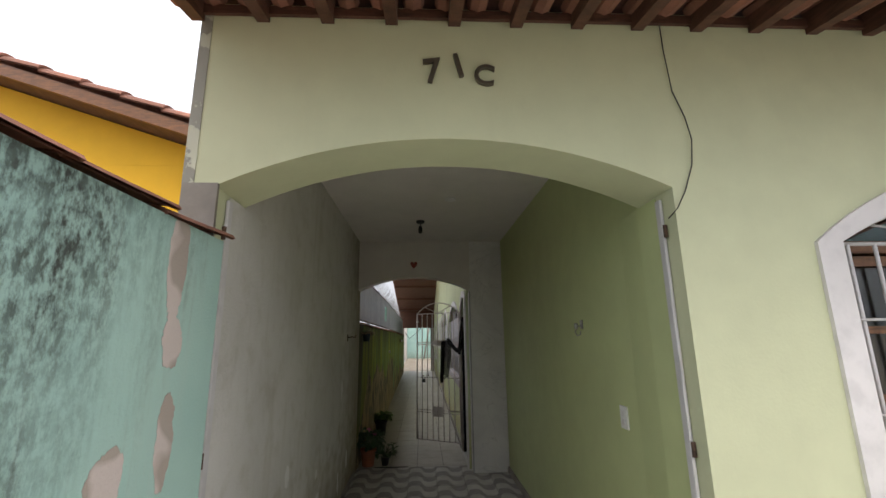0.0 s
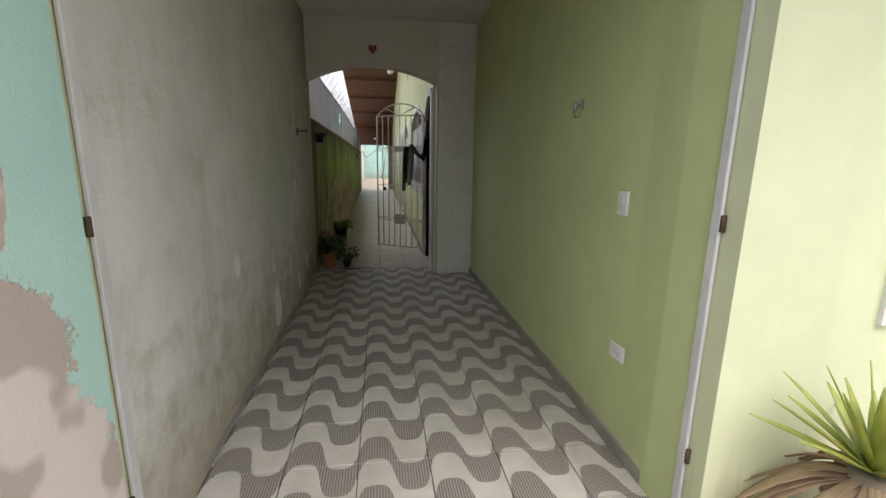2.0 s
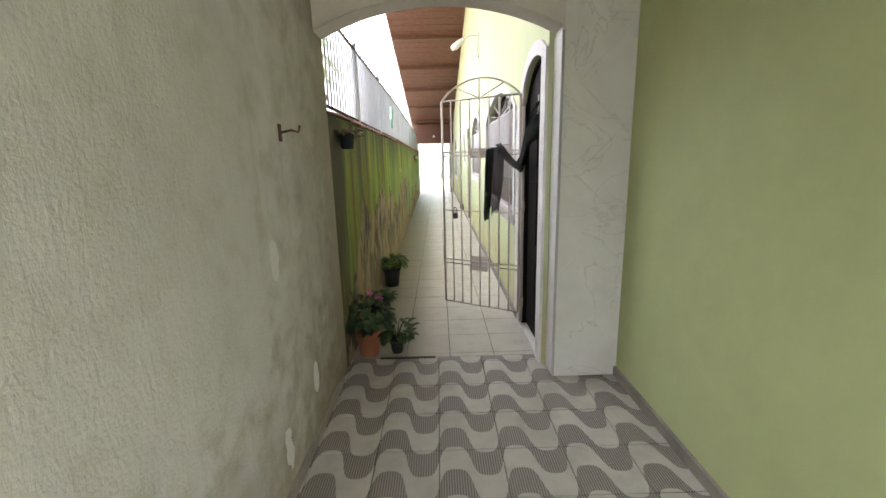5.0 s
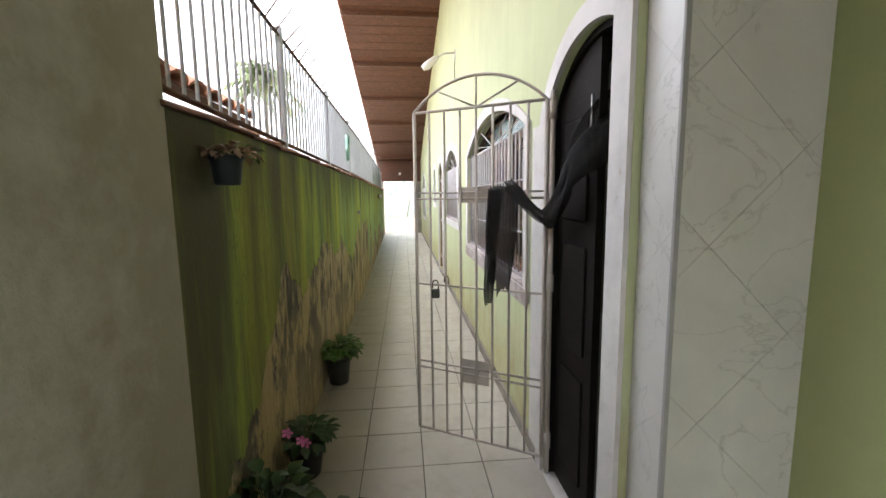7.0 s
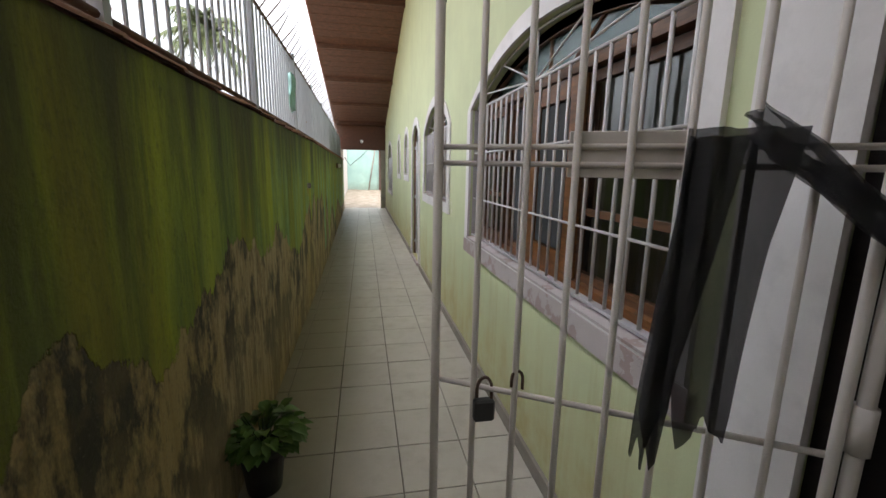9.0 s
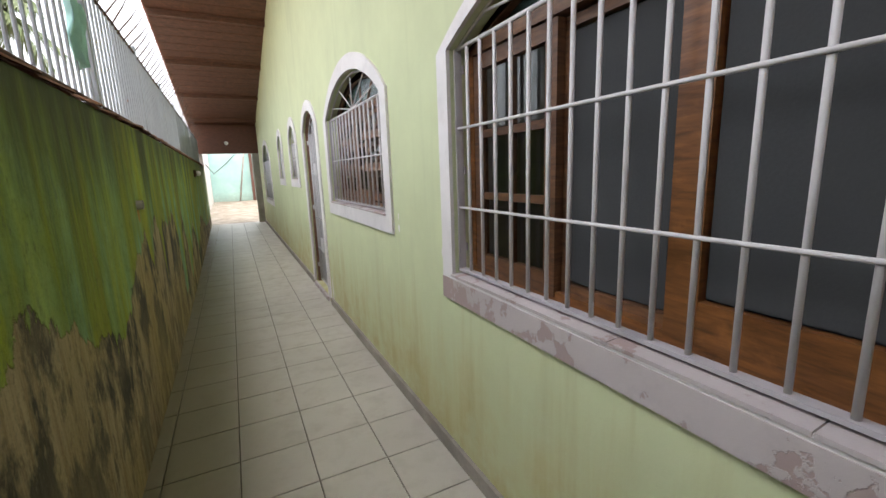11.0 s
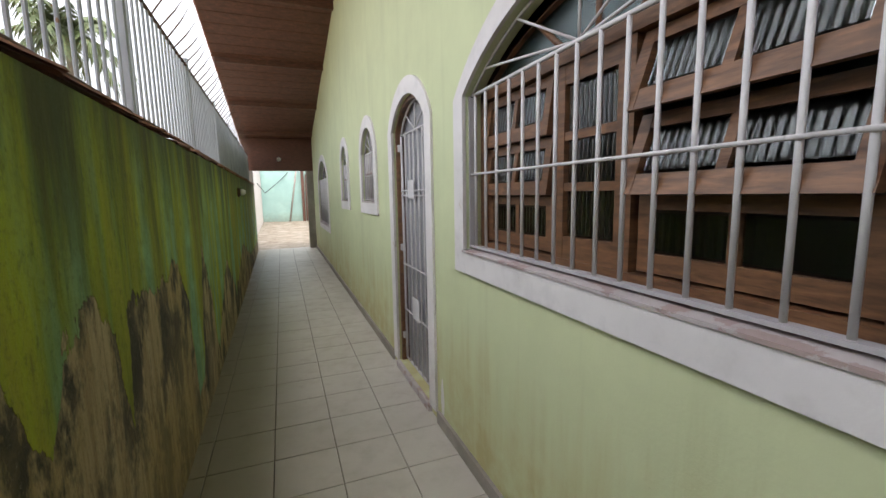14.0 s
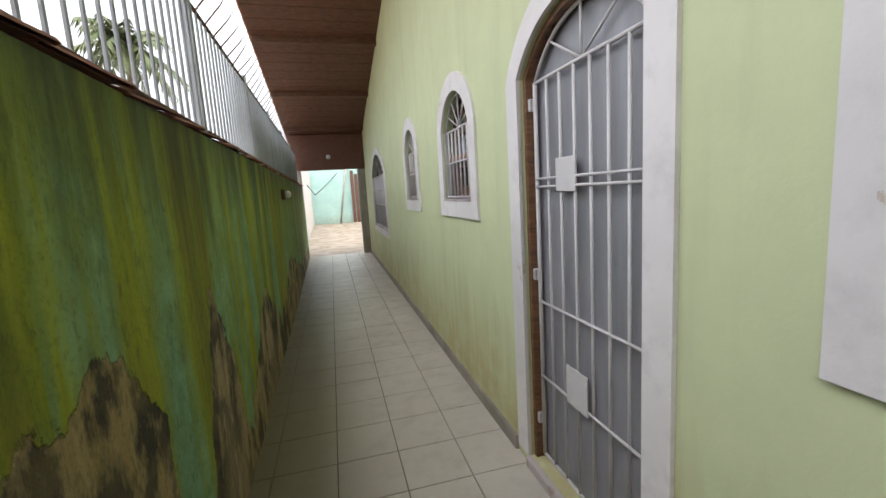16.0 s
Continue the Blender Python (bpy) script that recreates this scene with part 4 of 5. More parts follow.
# entrance door: white surround, dark leaf swung into the room
d0 = root("door_1", kind="structure")
bm = bmesh.new()
edge = [0.27 + 0.70 * i / 20 for i in range(21)]
for p, q in zip(edge, edge[1:]):
    lo = [max(arch(u, 0.03, 0.97, 2.04, 2.30), 2.04) for u in (p, q)]
    hi = [arch(u, -0.07, 1.07, 2.04, 2.40) for u in (p, q)]
    prism(bm, ((p, lo[0]), (q, lo[1]), (q, hi[1]), (p, hi[0])), along_y, HX - 0.02, HX + 0.004)
prism(bm, ((0.97, 0), (1.07, 0), (1.07, 2.05), (0.97, 2.19)), along_y, HX - 0.02, HX + 0.004)
prism(bm, ((0.142, 0), (0.27, 0), (0.27, arch(0.27, -0.07, 1.07, 2.04, 2.40)), (0.142, arch(0.142, -0.07, 1.07, 2.04, 2.40))), along_y, HX - 0.02, HX + 0.004)
mesh_object("trim", bm, M["trim"], d0)
bm = bmesh.new()
for p, q in zip(edge, edge[1:]):
    lo, hi = arch(p, 0.03, 0.97, 2.04, 2.30), arch(q, 0.03, 0.97, 2.04, 2.30)
    prism(bm, ((p, lo - 0.03), (q, hi - 0.03), (q, hi - 0.002), (p, lo - 0.002)), along_y, HX + 0.03, HX + 0.195)
mesh_object("head", bm, M["dark_wood"], d0)
box("trim_side", HX - 0.0175, 1.072, 0.0, HX + 0.003, 1.2, 2.0, M["trim"], d0)
box("jamb", HX + 0.005, 0.935, 0.0, HX + 0.19, 0.969, 2.03, M["dark_wood"], d0)
box("threshold", HX - 0.012, 0.27, -0.011, 1.72, 0.97, 0.012, M["marble"], d0, 0.003)
leaf_root = root("door", "dark brown wooden door leaf, bolted shut beside an open half", "door", at=(HX + 0.05, 0.5, 0.02))
bm = bmesh.new()
tops = [0.433 - 0.433 * i / 10 for i in range(11)]
prism(bm, [(0.0, 0), (0.433, 0)] + [(u, arch(u + 0.5, 0.03, 0.97, 2.04, 2.30) - 0.055) for u in tops], along_y, 0, 0.035)
mesh_object("leaf", bm, M["dark_wood"], leaf_root)
for z0, z1 in ((0.15, 0.7), (0.82, 1.35), (1.47, 1.95)):
    bm = bmesh.new()
    add_box(bm, -0.01, 0.08, z0, 0.0, 0.36, z1)
    bevelled(bm, 0.008)
    mesh_object("panel", bm, M["dark_wood"], leaf_root)
tube("bolt", [(-0.018, 0.03, 1.72), (-0.018, 0.03, 2.02)], 0.007, M["steel"], leaf_root, 6)
box("bolt_plate", -0.012, 0.012, 1.83, -0.001, 0.048, 1.93, M["steel"], leaf_root, 0.002)

# the open gate before it
gate = root("gate", "open beige iron gate with an arched top and two lock plates", "gate", at=(1.462, 0.90, 0))
gate.rotation_euler = (0, 0, math.atan2(0.40, -0.675))
iron_gate(0.0, 0.78, 0.14, 2.10, 2.27, 0.097, (0.545, 0.585, 1.08, 1.60, 1.635), M["gate"], gate, ((0.40, 0.565, 0.17, 0.15), (0.40, 1.62, 0.21, 0.09)))
tube("post", [(-0.03, 0, 0.05), (-0.03, 0, 2.14)], 0.014, M["gate"], gate)
for z in (0.2, 1.1, 2.0):
    tube("hinge", [(-0.03, 0, z), (-0.03, 0, z + 0.09)], 0.02, M["gate"], gate)

# ---- things ----


def cloth_strip(name, rows, width, folds, mat, parent, seed):
    """Hanging cloth: rows of (centre, sideways direction, scale), pleated across."""
    bm = bmesh.new()
    n = 18
    grid = []
    for i, (c, side, s) in enumerate(rows):
        c, side = Vector(c), Vector(side).normalized()
        out = side.cross(Vector((0, 0, 1)))
        if out.length < 0.1:
            out = Vector((0, 1, 0))
        line = []
        for k in range(n + 1):
            f = k / n - 0.5
            wob = 0.022 * math.sin(f * folds * 2 * math.pi + 0.5 * i + seed) + 0.008 * noise.noise(Vector((k * 0.7, i * 0.6, seed)))
            drop = 0.02 * noise.noise(Vector((k * 0.4, seed, 3.1))) * i
            line.append(bm.verts.new(c + side * width * s * f + out.normalized() * wob + Vector((0, 0, drop * 0.5))))
        grid.append(line)
    for a, b in zip(grid, grid[1:]):
        for k in range(n):
            bm.faces.new((a[k], a[k + 1], b[k + 1], b[k]))
    ob = mesh_object(name, bm, mat, parent, True)
    mod = ob.modifiers.new("thick", 'SOLIDIFY')
    mod.thickness = 0.004
    return ob


def gate_point(u, z, off=0.0):
    a = math.atan2(0.40, -0.675)
    return (1.462 + u * math.cos(a) - off * math.sin(a), 0.90 + u * math.sin(a) + off * math.cos(a), z)


cloth = root("cloth", "black net cloth draped over the open gate and door", "cloth", at=gate_point(0.25, 1.05))
cm = Matrix.Translation(cloth.location).inverted()
side = Vector(gate_point(1, 0)) - Vector(gate_point(0, 0))
rows = [((Vector(gate_point(0.215 + 0.004 * i, 1.665 - 0.057 * i, 0.02)) - cloth.location), side, 1.0 - 0.02 * i) for i in range(11)]
cloth_strip("hanging_end", rows, 0.17, 2.6, M["cloth"], cloth, 1.0)
rows = [((Vector(gate_point(0.26 + 0.006 * i, 1.65 - 0.069 * i, 0.03)) - cloth.location), side, 1.0 - 0.05 * i) for i in range(10)]
cloth_strip("hanging_end", rows, 0.085, 2, M["cloth"], cloth, 4.0)
# from the gate it sags to the jamb, then rises into the room and spreads
knots = [Vector(gate_point(0.2, 1.67, 0.02)), Vector(gate_point(0.12, 1.60, 0.05)), Vector((1.44, 0.82, 1.49)), Vector((1.455, 0.66, 1.62)), Vector((1.47, 0.5, 1.80)), Vector((1.70, 0.47, 1.96)), Vector((1.98, 0.46, 2.11)), Vector((2.3, 0.46, 2.3))]
spread = (0.9, 0.8, 0.7, 1.3, 2.1, 2.8, 3.3, 3.8)
rows = []
for i in range(29):
    f = i / 4
    k = min(int(f), len(knots) - 2)
    g = f - k
    before, after = knots[max(k - 1, 0)], knots[min(k + 2, len(knots) - 1)]
    a, b = knots[k], knots[k + 1]
    p = 0.5 * ((2 * a) + (b - before) * g + (2 * before - 5 * a + 4 * b - after) * g * g + (3 * a - before - 3 * b + after) * g ** 3)
    rows.append((p - cloth.location, (0, 0.35, 1), spread[k] + (spread[k + 1] - spread[k]) * g))
cloth_strip("swag", rows, 0.085, 2, M["sheer"], cloth, 2.0)

lock = root("padlock", "open dark padlocks hanging on the gate rail", "padlock", at=gate_point(0.655, 1.03))
for u, z, s, tiltv in ((0.0, 0.0, 1.0, 0.3), (-0.075, 0.05, 0.75, -0.2)):
    x, y = u * -0.86, u * 0.51
    bm = bmesh.new()
    add_box(bm, x - 0.025 * s, y - 0.012, z - 0.03 * s, x + 0.025 * s, y + 0.012, z + 0.025 * s)
    bevelled(bm, 0.005)
    if s == 1.0:
        mesh_object("lock_body", bm, M["fitting"], lock)
    else:
        bm.free()
    pts = [(x + 0.018 * s * math.cos(a), y, z + 0.05 * s + 0.03 * s * math.sin(a)) for a in [math.pi * i / 8 for i in range(9)]]
    tube("shackle", [(x + 0.018 * s, y, z + 0.02 * s)] + pts + [(x - 0.018 * s, y, z + 0.03 * s)], 0.004, M["rust"], lock, 6)

# fence on the garden wall
fence = root("fence", "blue-grey iron railing with leaning spikes on a mossy wall", "fence", at=(-0.09, 0.2, 1.93))
bar_me = bpy.data.meshes.new("bar")
bm = bmesh.new()
add_tube(bm, [(0, 0, 0.05), (0, 0, 0.76)], 0.008, 6)
bm.to_mesh(bar_me)
bm.free()
bar_me.materials.append(M["fence"])
spike_me = bpy.data.meshes.new("spike")
bm = bmesh.new()
add_tube(bm, [(0, 0, 0), (0.09, 0.03, 0.13), (0.15, 0.05, 0.24)], [0.006, 0.005, 0.0015], 5)
bm.to_mesh(spike_me)
bm.free()
spike_me.materials.append(M["rust"])
k = 0
y = 0.25
while y < 17.3:
    shared("bar", bar_me, pose(garden_x(y), y - 0.2, 0), fence)
    if k % 2 == 0:
        shared("spike", spike_me, pose(garden_x(y), y - 0.2, 0.77, 0, random.uniform(-6, 6), random.uniform(-14, 14)), fence)
    k += 1
    y += 0.105
ys = [0.2, 6, 12, 17.35]
for z, r in ((0.06, 0.013), (0.765, 0.013)):
    tube("rail", [(garden_x(v), v - 0.2, z) for v in ys], r, M["rust"], fence, 6)
for v in (1.79, 3.52, 5.25, 6.95, 8.67, 10.4, 12.1, 13.8, 15.5):
    bm = bmesh.new()
    add_box(bm, garden_x(v) - 0.02, v - 0.22, -0.03, garden_x(v) + 0.02, v - 0.18, 0.82)
    mesh_object("post", bm, M["fence"], fence)
bm = bmesh.new()
add_box(bm, -0.17, 10.3, 0.03, -0.155, 17.0, 0.62)
mesh_object("sheet", bm, M["pale_sheet"], fence)

rag = root("rag", "teal cloth rag caught on the railing", "cloth", at=(-0.07, 5.0, 2.2))
cloth_strip("rag_cloth", [((0, 0.02 * math.sin(i), 0.30 - 0.05 * i), (0, 1, 0.1 * math.sin(i * 2)), 1.0 - 0.06 * i + 0.2 * math.sin(i * 1.7)) for i in range(8)], 0.24, 2, M["teal_cloth"], rag, 7.0)

# fittings on the passage walls and ceiling
sw = root("light_switch", "white plastic light switch on a green wall", "switch", at=(2.0, -3.46, 1.25))
box("plate", -0.012, -0.04, -0.06, 0, 0.04, 0.06, M["plastic"], sw, 0.003)
for z in (-0.022, 0.022):
    box("rocker", -0.017, -0.012, z - 0.014, -0.012, 0.012, z + 0.014, M["trim"], sw, 0.0015)
ot = root("wall_socket", "white plastic wall socket on a green wall", "socket", at=(2.0, -3.54, 0.51))
box("plate", -0.012, -0.06, -0.04, 0, 0.06, 0.04, M["plastic"], ot, 0.003)
for yy in (-0.022, 0.022):
    box("outlet", -0.015, yy - 0.013, -0.013, -0.012, yy + 0.013, 0.013, M["trim"], ot, 0.001)
hk = root("wall_lamp", "small metal wall lamp with a bare holder", "lamp", at=(2.0, -2.94, 1.77))
box("plate", -0.012, -0.016, -0.03, 0, 0.016, 0.03, M["steel"], hk, 0.003)
tube("arm", [(-0.01, 0, 0.0), (-0.04, 0.0, -0.02), (-0.055, 0, -0.05), (-0.05, -0.02, -0.075), (-0.04, -0.05, -0.07), (-0.04, -0.065, -0.045)], 0.004, M["steel"], hk, 6)
lathe("holder", [(0.010, 0), (0.013, 0.008), (0.013, 0.036), (0.009, 0.04)], M["steel"], hk, 12, (-0.045, 0.0, -0.03))
pl = root("pendant_lamp", "bare lamp holder hanging from the ceiling", "lamp", at=(0.862, -1.1, 3.05))
lathe("rose", [(0.045, -0.025), (0.05, -0.012), (0.05, 0.0)], M["fitting"], pl, 16)
tube("cord", [(0, 0, -0.02), (0.004, 0.0, -0.06)], 0.006, M["fitting"], pl, 6)
lathe("holder", [(0.012, -0.15), (0.022, -0.14), (0.024, -0.09), (0.016, -0.06)], M["fitting"], pl, 12)
pc = root("ceiling_rose", "small white ceiling rose on a white ceiling", "ceiling rose", at=(1.166, -1.9, 3.05))
lathe("cover", [(0.03, -0.022), (0.05, -0.014), (0.055, 0.0)], M["plastic"], pc, 18)
bm = bmesh.new()
pts = []
for i in range(28):
    a = 2 * math.pi * i / 28
    pts.append((0.0036 * 16 * math.sin(a) ** 3 * 0.85, 0.0036 * (13 * math.cos(a) - 5 * math.cos(2 * a) - 2 * math.cos(3 * a) - math.cos(4 * a))))
prism(bm, pts, along_x, -0.018, 0.0)
heart = mesh_object("heart_ornament", bm, M["heart"])
heart.location = (0.763, -0.051, 2.71)
tagged(heart, "dark red wooden heart hung over the arch", "ornament")
br = root("wall_hook", "dark metal hook on the cream wall", "hook", at=(0.0, -0.79, 1.715))
box("plate", 0, -0.015, -0.04, 0.008, 0.015, 0.04, M["rust"], br, 0.002)
tube("arm", [(0.006, 0, 0.0), (0.06, 0, 0.01), (0.09, 0, 0.0), (0.10, 0, 0.03)], 0.006, M["rust"], br, 6)

# numbers over the arch and the loose cable
for ch, x, z, lean in (("7", 0.943, 2.81, -8), ("1", 1.067, 2.84, -14), ("C", 1.165, 2.80, 6)):
    cu = bpy.data.curves.new("number", 'FONT')
    cu.body, cu.size, cu.extrude, cu.bevel_depth = ch, 0.165 if ch != "C" else 0.14, 0.008, 0.002
    cu.align_x = 'CENTER'
    tmp = new("number_tmp", cu)
    me = bpy.data.meshes.new_from_object(tmp)
    bpy.data.objects.remove(tmp)
    me.materials.clear()
    me.materials.append(M["number"])
    ob = new("house_number", me)
    ob.matrix_basis = pose(x, -4.181, z, 90, lean, 0)
    tagged(ob, "bronze house number %s on a green wall" % ch, "number", "house numbers")
cab = tube("cable", [(2.02, -4.178, 3.22), (2.02, -4.18, 3.0), (2.035, -4.18, 2.78), (2.075, -4.182, 2.65), (2.092, -4.182, 2.54), (2.075, -4.182, 2.42), (2.03, -4.18, 2.30), (1.985, -4.178, 2.22), (1.95, -4.16, 2.18)], 0.0028, M["fitting"], None, 6)
tagged(cab, "thin black cable hanging down the facade", "cable")

# lamp on an arm high on the house wall
wlamp = root("outdoor_lamp", "white outdoor lamp on an arm on the house wall", "lamp", at=(HX, 4.95, 3.62))
box("plate", -0.015, -0.04, -0.06, 0, 0.04, 0.06, M["iron"], wlamp, 0.004)
tube("arm", [(-0.01, 0, 0.02), (-0.15, 0.05, 0.03), (-0.28, 0.09, -0.03)], 0.012, M["iron"], wlamp)
tube("head", [(-0.24, 0.08, 0.0), (-0.30, 0.1, -0.05), (-0.40, 0.14, -0.12), (-0.46, 0.16, -0.15)], [0.025, 0.05, 0.06, 0.035], M["plastic"], wlamp, 12)
tube("cord", [(0.0, 0.02, -0.05), (-0.01, 0.03, -0.2), (-0.004, 0.02, -0.34)], 0.005, M["fitting"], wlamp, 6)

stub = root("pipe_stub", "cut white pipe end in the mossy wall", "pipe", at=(0.0, 5.36, 1.38))
bm = bmesh.new()
for r0 in (0.03, 0.024):
    add_tube(bm, [(-0.02, 0, 0), (0.035, 0, 0.0)], r0, 14, False)
mesh_object("pipe", bm, M["sill"], stub, True)
lathe("plug", [(0.0235, 0), (0.0235, 0.004)], M["terracotta"], stub, 14).matrix_basis = pose(0.02, 0, 0, 0, 90, 0)
sc = root("bulkhead_lamp", "dark round lamp on the mossy wall", "lamp", at=(garden_x(11.8), 11.8, 1.64))
lathe("base", [(0.07, 0), (0.07, 0.03), (0.05, 0.05)], M["rust"], sc, 16).matrix_basis = pose(0, 0, 0, 0, 90, 0)
lathe("globe", [(0.045, 0.05), (0.05, 0.09), (0.03, 0.12)], M["iron"], sc, 14).matrix_basis = pose(0, 0, 0, 0, 90, 0)
bl = root("ceiling_lamp", "small white lamp on the beam of the portico", "lamp", at=(0.58, 17.45, 2.62))
lathe("base", [(0.06, 0), (0.06, 0.03), (0.04, 0.06)], M["plastic"], bl, 14).matrix_basis = pose(0, 0, 0, 90, 0, 0)

rl = root("room_lamp", "small lit bulb on the ceiling of the dark room", "lamp", at=(4.2, 2.77, 2.9))
lathe("base", [(0.05, -0.03), (0.05, 0.0)], M["plastic"], rl, 14)
lathe("bulb", [(0.01, -0.12), (0.035, -0.11), (0.045, -0.08), (0.03, -0.03)], M["bulb"], rl, 14)

# pots and plants


def leafy(name, base, count, spread, height, size, mat, parent, seed):
    """Stems with many folded leaves."""
    rnd = random.Random(seed)
    bm = bmesh.new()
    stems = bmesh.new()
    for i in range(count):
        a, q = rnd.uniform(0, 2 * math.pi), rnd.uniform(0.15, 1) ** 0.6
        top = Vector((base[0] + spread * q * math.cos(a), base[1] + spread * q * math.sin(a), base[2] + height * rnd.uniform(0.25, 1) * (1.1 - 0.5 * q)))
        if i % 3 == 0:
            add_tube(stems, [base, (Vector(base) + top) / 2 + Vector((0, 0, 0.02)), top], [0.006, 0.004, 0.002], 5)
        d = Vector((math.cos(a), math.sin(a), rnd.uniform(-0.7, 0.5))).normalized()
        s = d.cross(Vector((0, 0, 1))).normalized()
        up = s.cross(d)
        L = size * rnd.uniform(0.6, 1.2)
        prev = None
        for f, w, drop in ((0, 0.06, 0), (0.3, 0.32, 0.03), (0.65, 0.3, 0.0), (1.0, 0.02, -0.15)):
            c = top + d * L * f + up * L * drop
            row = [bm.verts.new(c - s * L * w + up * L * w * 0.35), bm.verts.new(c), bm.verts.new(c + s * L * w + up * L * w * 0.35)]
            if prev:
                bm.faces.new((prev[0], prev[1], row[1], row[0]))
                bm.faces.new((prev[1], prev[2], row[2], row[1]))
            prev = row
    mesh_object("stems", stems, M["dark_leaf"], parent, True)
    tagged(mesh_object(name, bm, mat, parent, True), kind="stuff")


def pot(name, label, at, r, h, mat, leaves, seed, spread=0.16, height=0.3, size=0.08, count=90):
    p = root(name, label, "potted plant", at=at)
    lathe("pot", [(r * 0.72, 0), (r * 0.75, 0.01), (r * 0.95, h * 0.85), (r * 1.05, h * 0.86), (r * 1.05, h), (r * 0.93, h), (r * 0.9, h * 0.9)], mat, p)
    lathe("soil", [(r * 0.88, h * 0.86), (r * 0.88, h * 0.9)], M["bark"], p)
    leafy("leaves", (0, 0, h * 0.9), count, spread, height, size, leaves, p, seed)
    return p


pot("potted_plant", "leafy green plant in a black plastic pot on tiles", (0.115, 2.33, 0), 0.11, 0.24, M["black_plastic"], M["leaf"], 3, 0.16, 0.22, 0.085, 150)
p2 = pot("potted_plant", "pink flowering plant in a black pot by the wall", (0.115, 1.1, 0), 0.105, 0.2, M["black_plastic"], M["dark_leaf"], 4, 0.13, 0.14, 0.075, 90)


def flower(parent, at, s):
    bm = bmesh.new()
    for i in range(5):
        a = 2 * math.pi * i / 5
        c = bm.verts.new(at)
        ring = [bm.verts.new((at[0] + s * math.cos(a + o) * k, at[1] - s * 0.3 * k, at[2] + s * math.sin(a + o) * k)) for o, k in ((-0.5, 0.8), (0, 1.05), (0.5, 0.8))]
        bm.faces.new((c, ring[0], ring[1]))
        bm.faces.new((c, ring[1], ring[2]))
    mesh_object("flower", bm, M["petal"], parent)


for at in ((0.03, -0.2, 0.33), (0.05, -0.19, 0.31), (-0.05, -0.17, 0.36)):
    flower(p2, at, 0.032)
pot("potted_plant", "bushy dark plant in a terracotta pot by the wall", (0.13, 0.4, 0), 0.105, 0.22, M["terracotta"], M["dark_leaf"], 5, 0.17, 0.30, 0.09, 150)
pb = pot("potted_plant", "small leafy plant in a black pot beside the terracotta pot", (0.36, 0.42, 0), 0.06, 0.10, M["black_plastic"], M["dark_leaf"], 6, 0.14, 0.22, 0.075, 70)
hp = root("hanging_pot", "blue plastic pot with dry plants hung on the wall", "potted plant", at=(0.066, 0.4, 1.665))
lathe("pot", [(0.042, 0), (0.046, 0.01), (0.056, 0.09), (0.062, 0.095), (0.062, 0.11), (0.054, 0.11)], M["blue_plastic"], hp)
leafy("dry_leaves", (0.01, 0, 0.09), 70, 0.08, 0.06, 0.045, M["dry"], hp, 8)
leafy("leaves", (0.02, 0.05, 0.09), 24, 0.08, 0.08, 0.035, M["leaf"], hp, 9)

# spiky plant by the facade


def blades(name, at, count, length, width, up0, up1, droop, mat, parent, seed):
    rnd = random.Random(seed)
    bm = bmesh.new()
    for i in range(count):
        a = 2 * math.pi * (i * 0.382 + rnd.uniform(-0.03, 0.03))
        e = radians(up0 + (up1 - up0) * i / max(1, count - 1) + rnd.uniform(-6, 6))
        L = length * rnd.uniform(0.75, 1.1)
        h = Vector((math.cos(a), math.sin(a), 0))
        s = Vector((-math.sin(a), math.cos(a), 0))
        prev = None
        for k in range(7):
            f = k / 6
            c = Vector(at) + h * L * f * math.cos(e) + Vector((0, 0, L * f * math.sin(e) - droop * L * f * f))
            w = width * (0.7 + 1.2 * f * (1 - f)) * (1 - f ** 4) + 0.001
            row = [bm.verts.new(c - s * w + Vector((0, 0, w * 0.6))), bm.verts.new(c), bm.verts.new(c + s * w + Vector((0, 0, w * 0.6)))]
            if prev:
                bm.faces.new((prev[0], prev[1], row[1], row[0]))
                bm.faces.new((prev[1], prev[2], row[2], row[1]))
            prev = row
    ob = mesh_object(name, bm, mat, parent, True)
    mod = ob.modifiers.new("thick", 'SOLIDIFY')
    mod.thickness = 0.003
    return ob


ag = root("spiky_plant", "yellow-green spiky plant with a skirt of dry leaves", "plant", at=(2.33, -4.42, 0))
tube("trunk", [(0, 0, -0.01), (0.01, 0, 0.2), (0, 0, 0.5)], [0.10, 0.09, 0.06], M["bark"], ag, 12)
blades("blade", (0, 0, 0.50), 30, 0.36, 0.017, 15, 88, 0.05, M["agave"], ag, 11)
blades("dry_blade", (0, 0, 0.48), 60, 0.42, 0.013, -12, 12, 0.95, M["dry"], ag, 12)
blades("small_blade", (0.25, -0.08, 0.05), 14, 0.26, 0.016, 20, 80, 0.1, M["agave"], ag, 13)

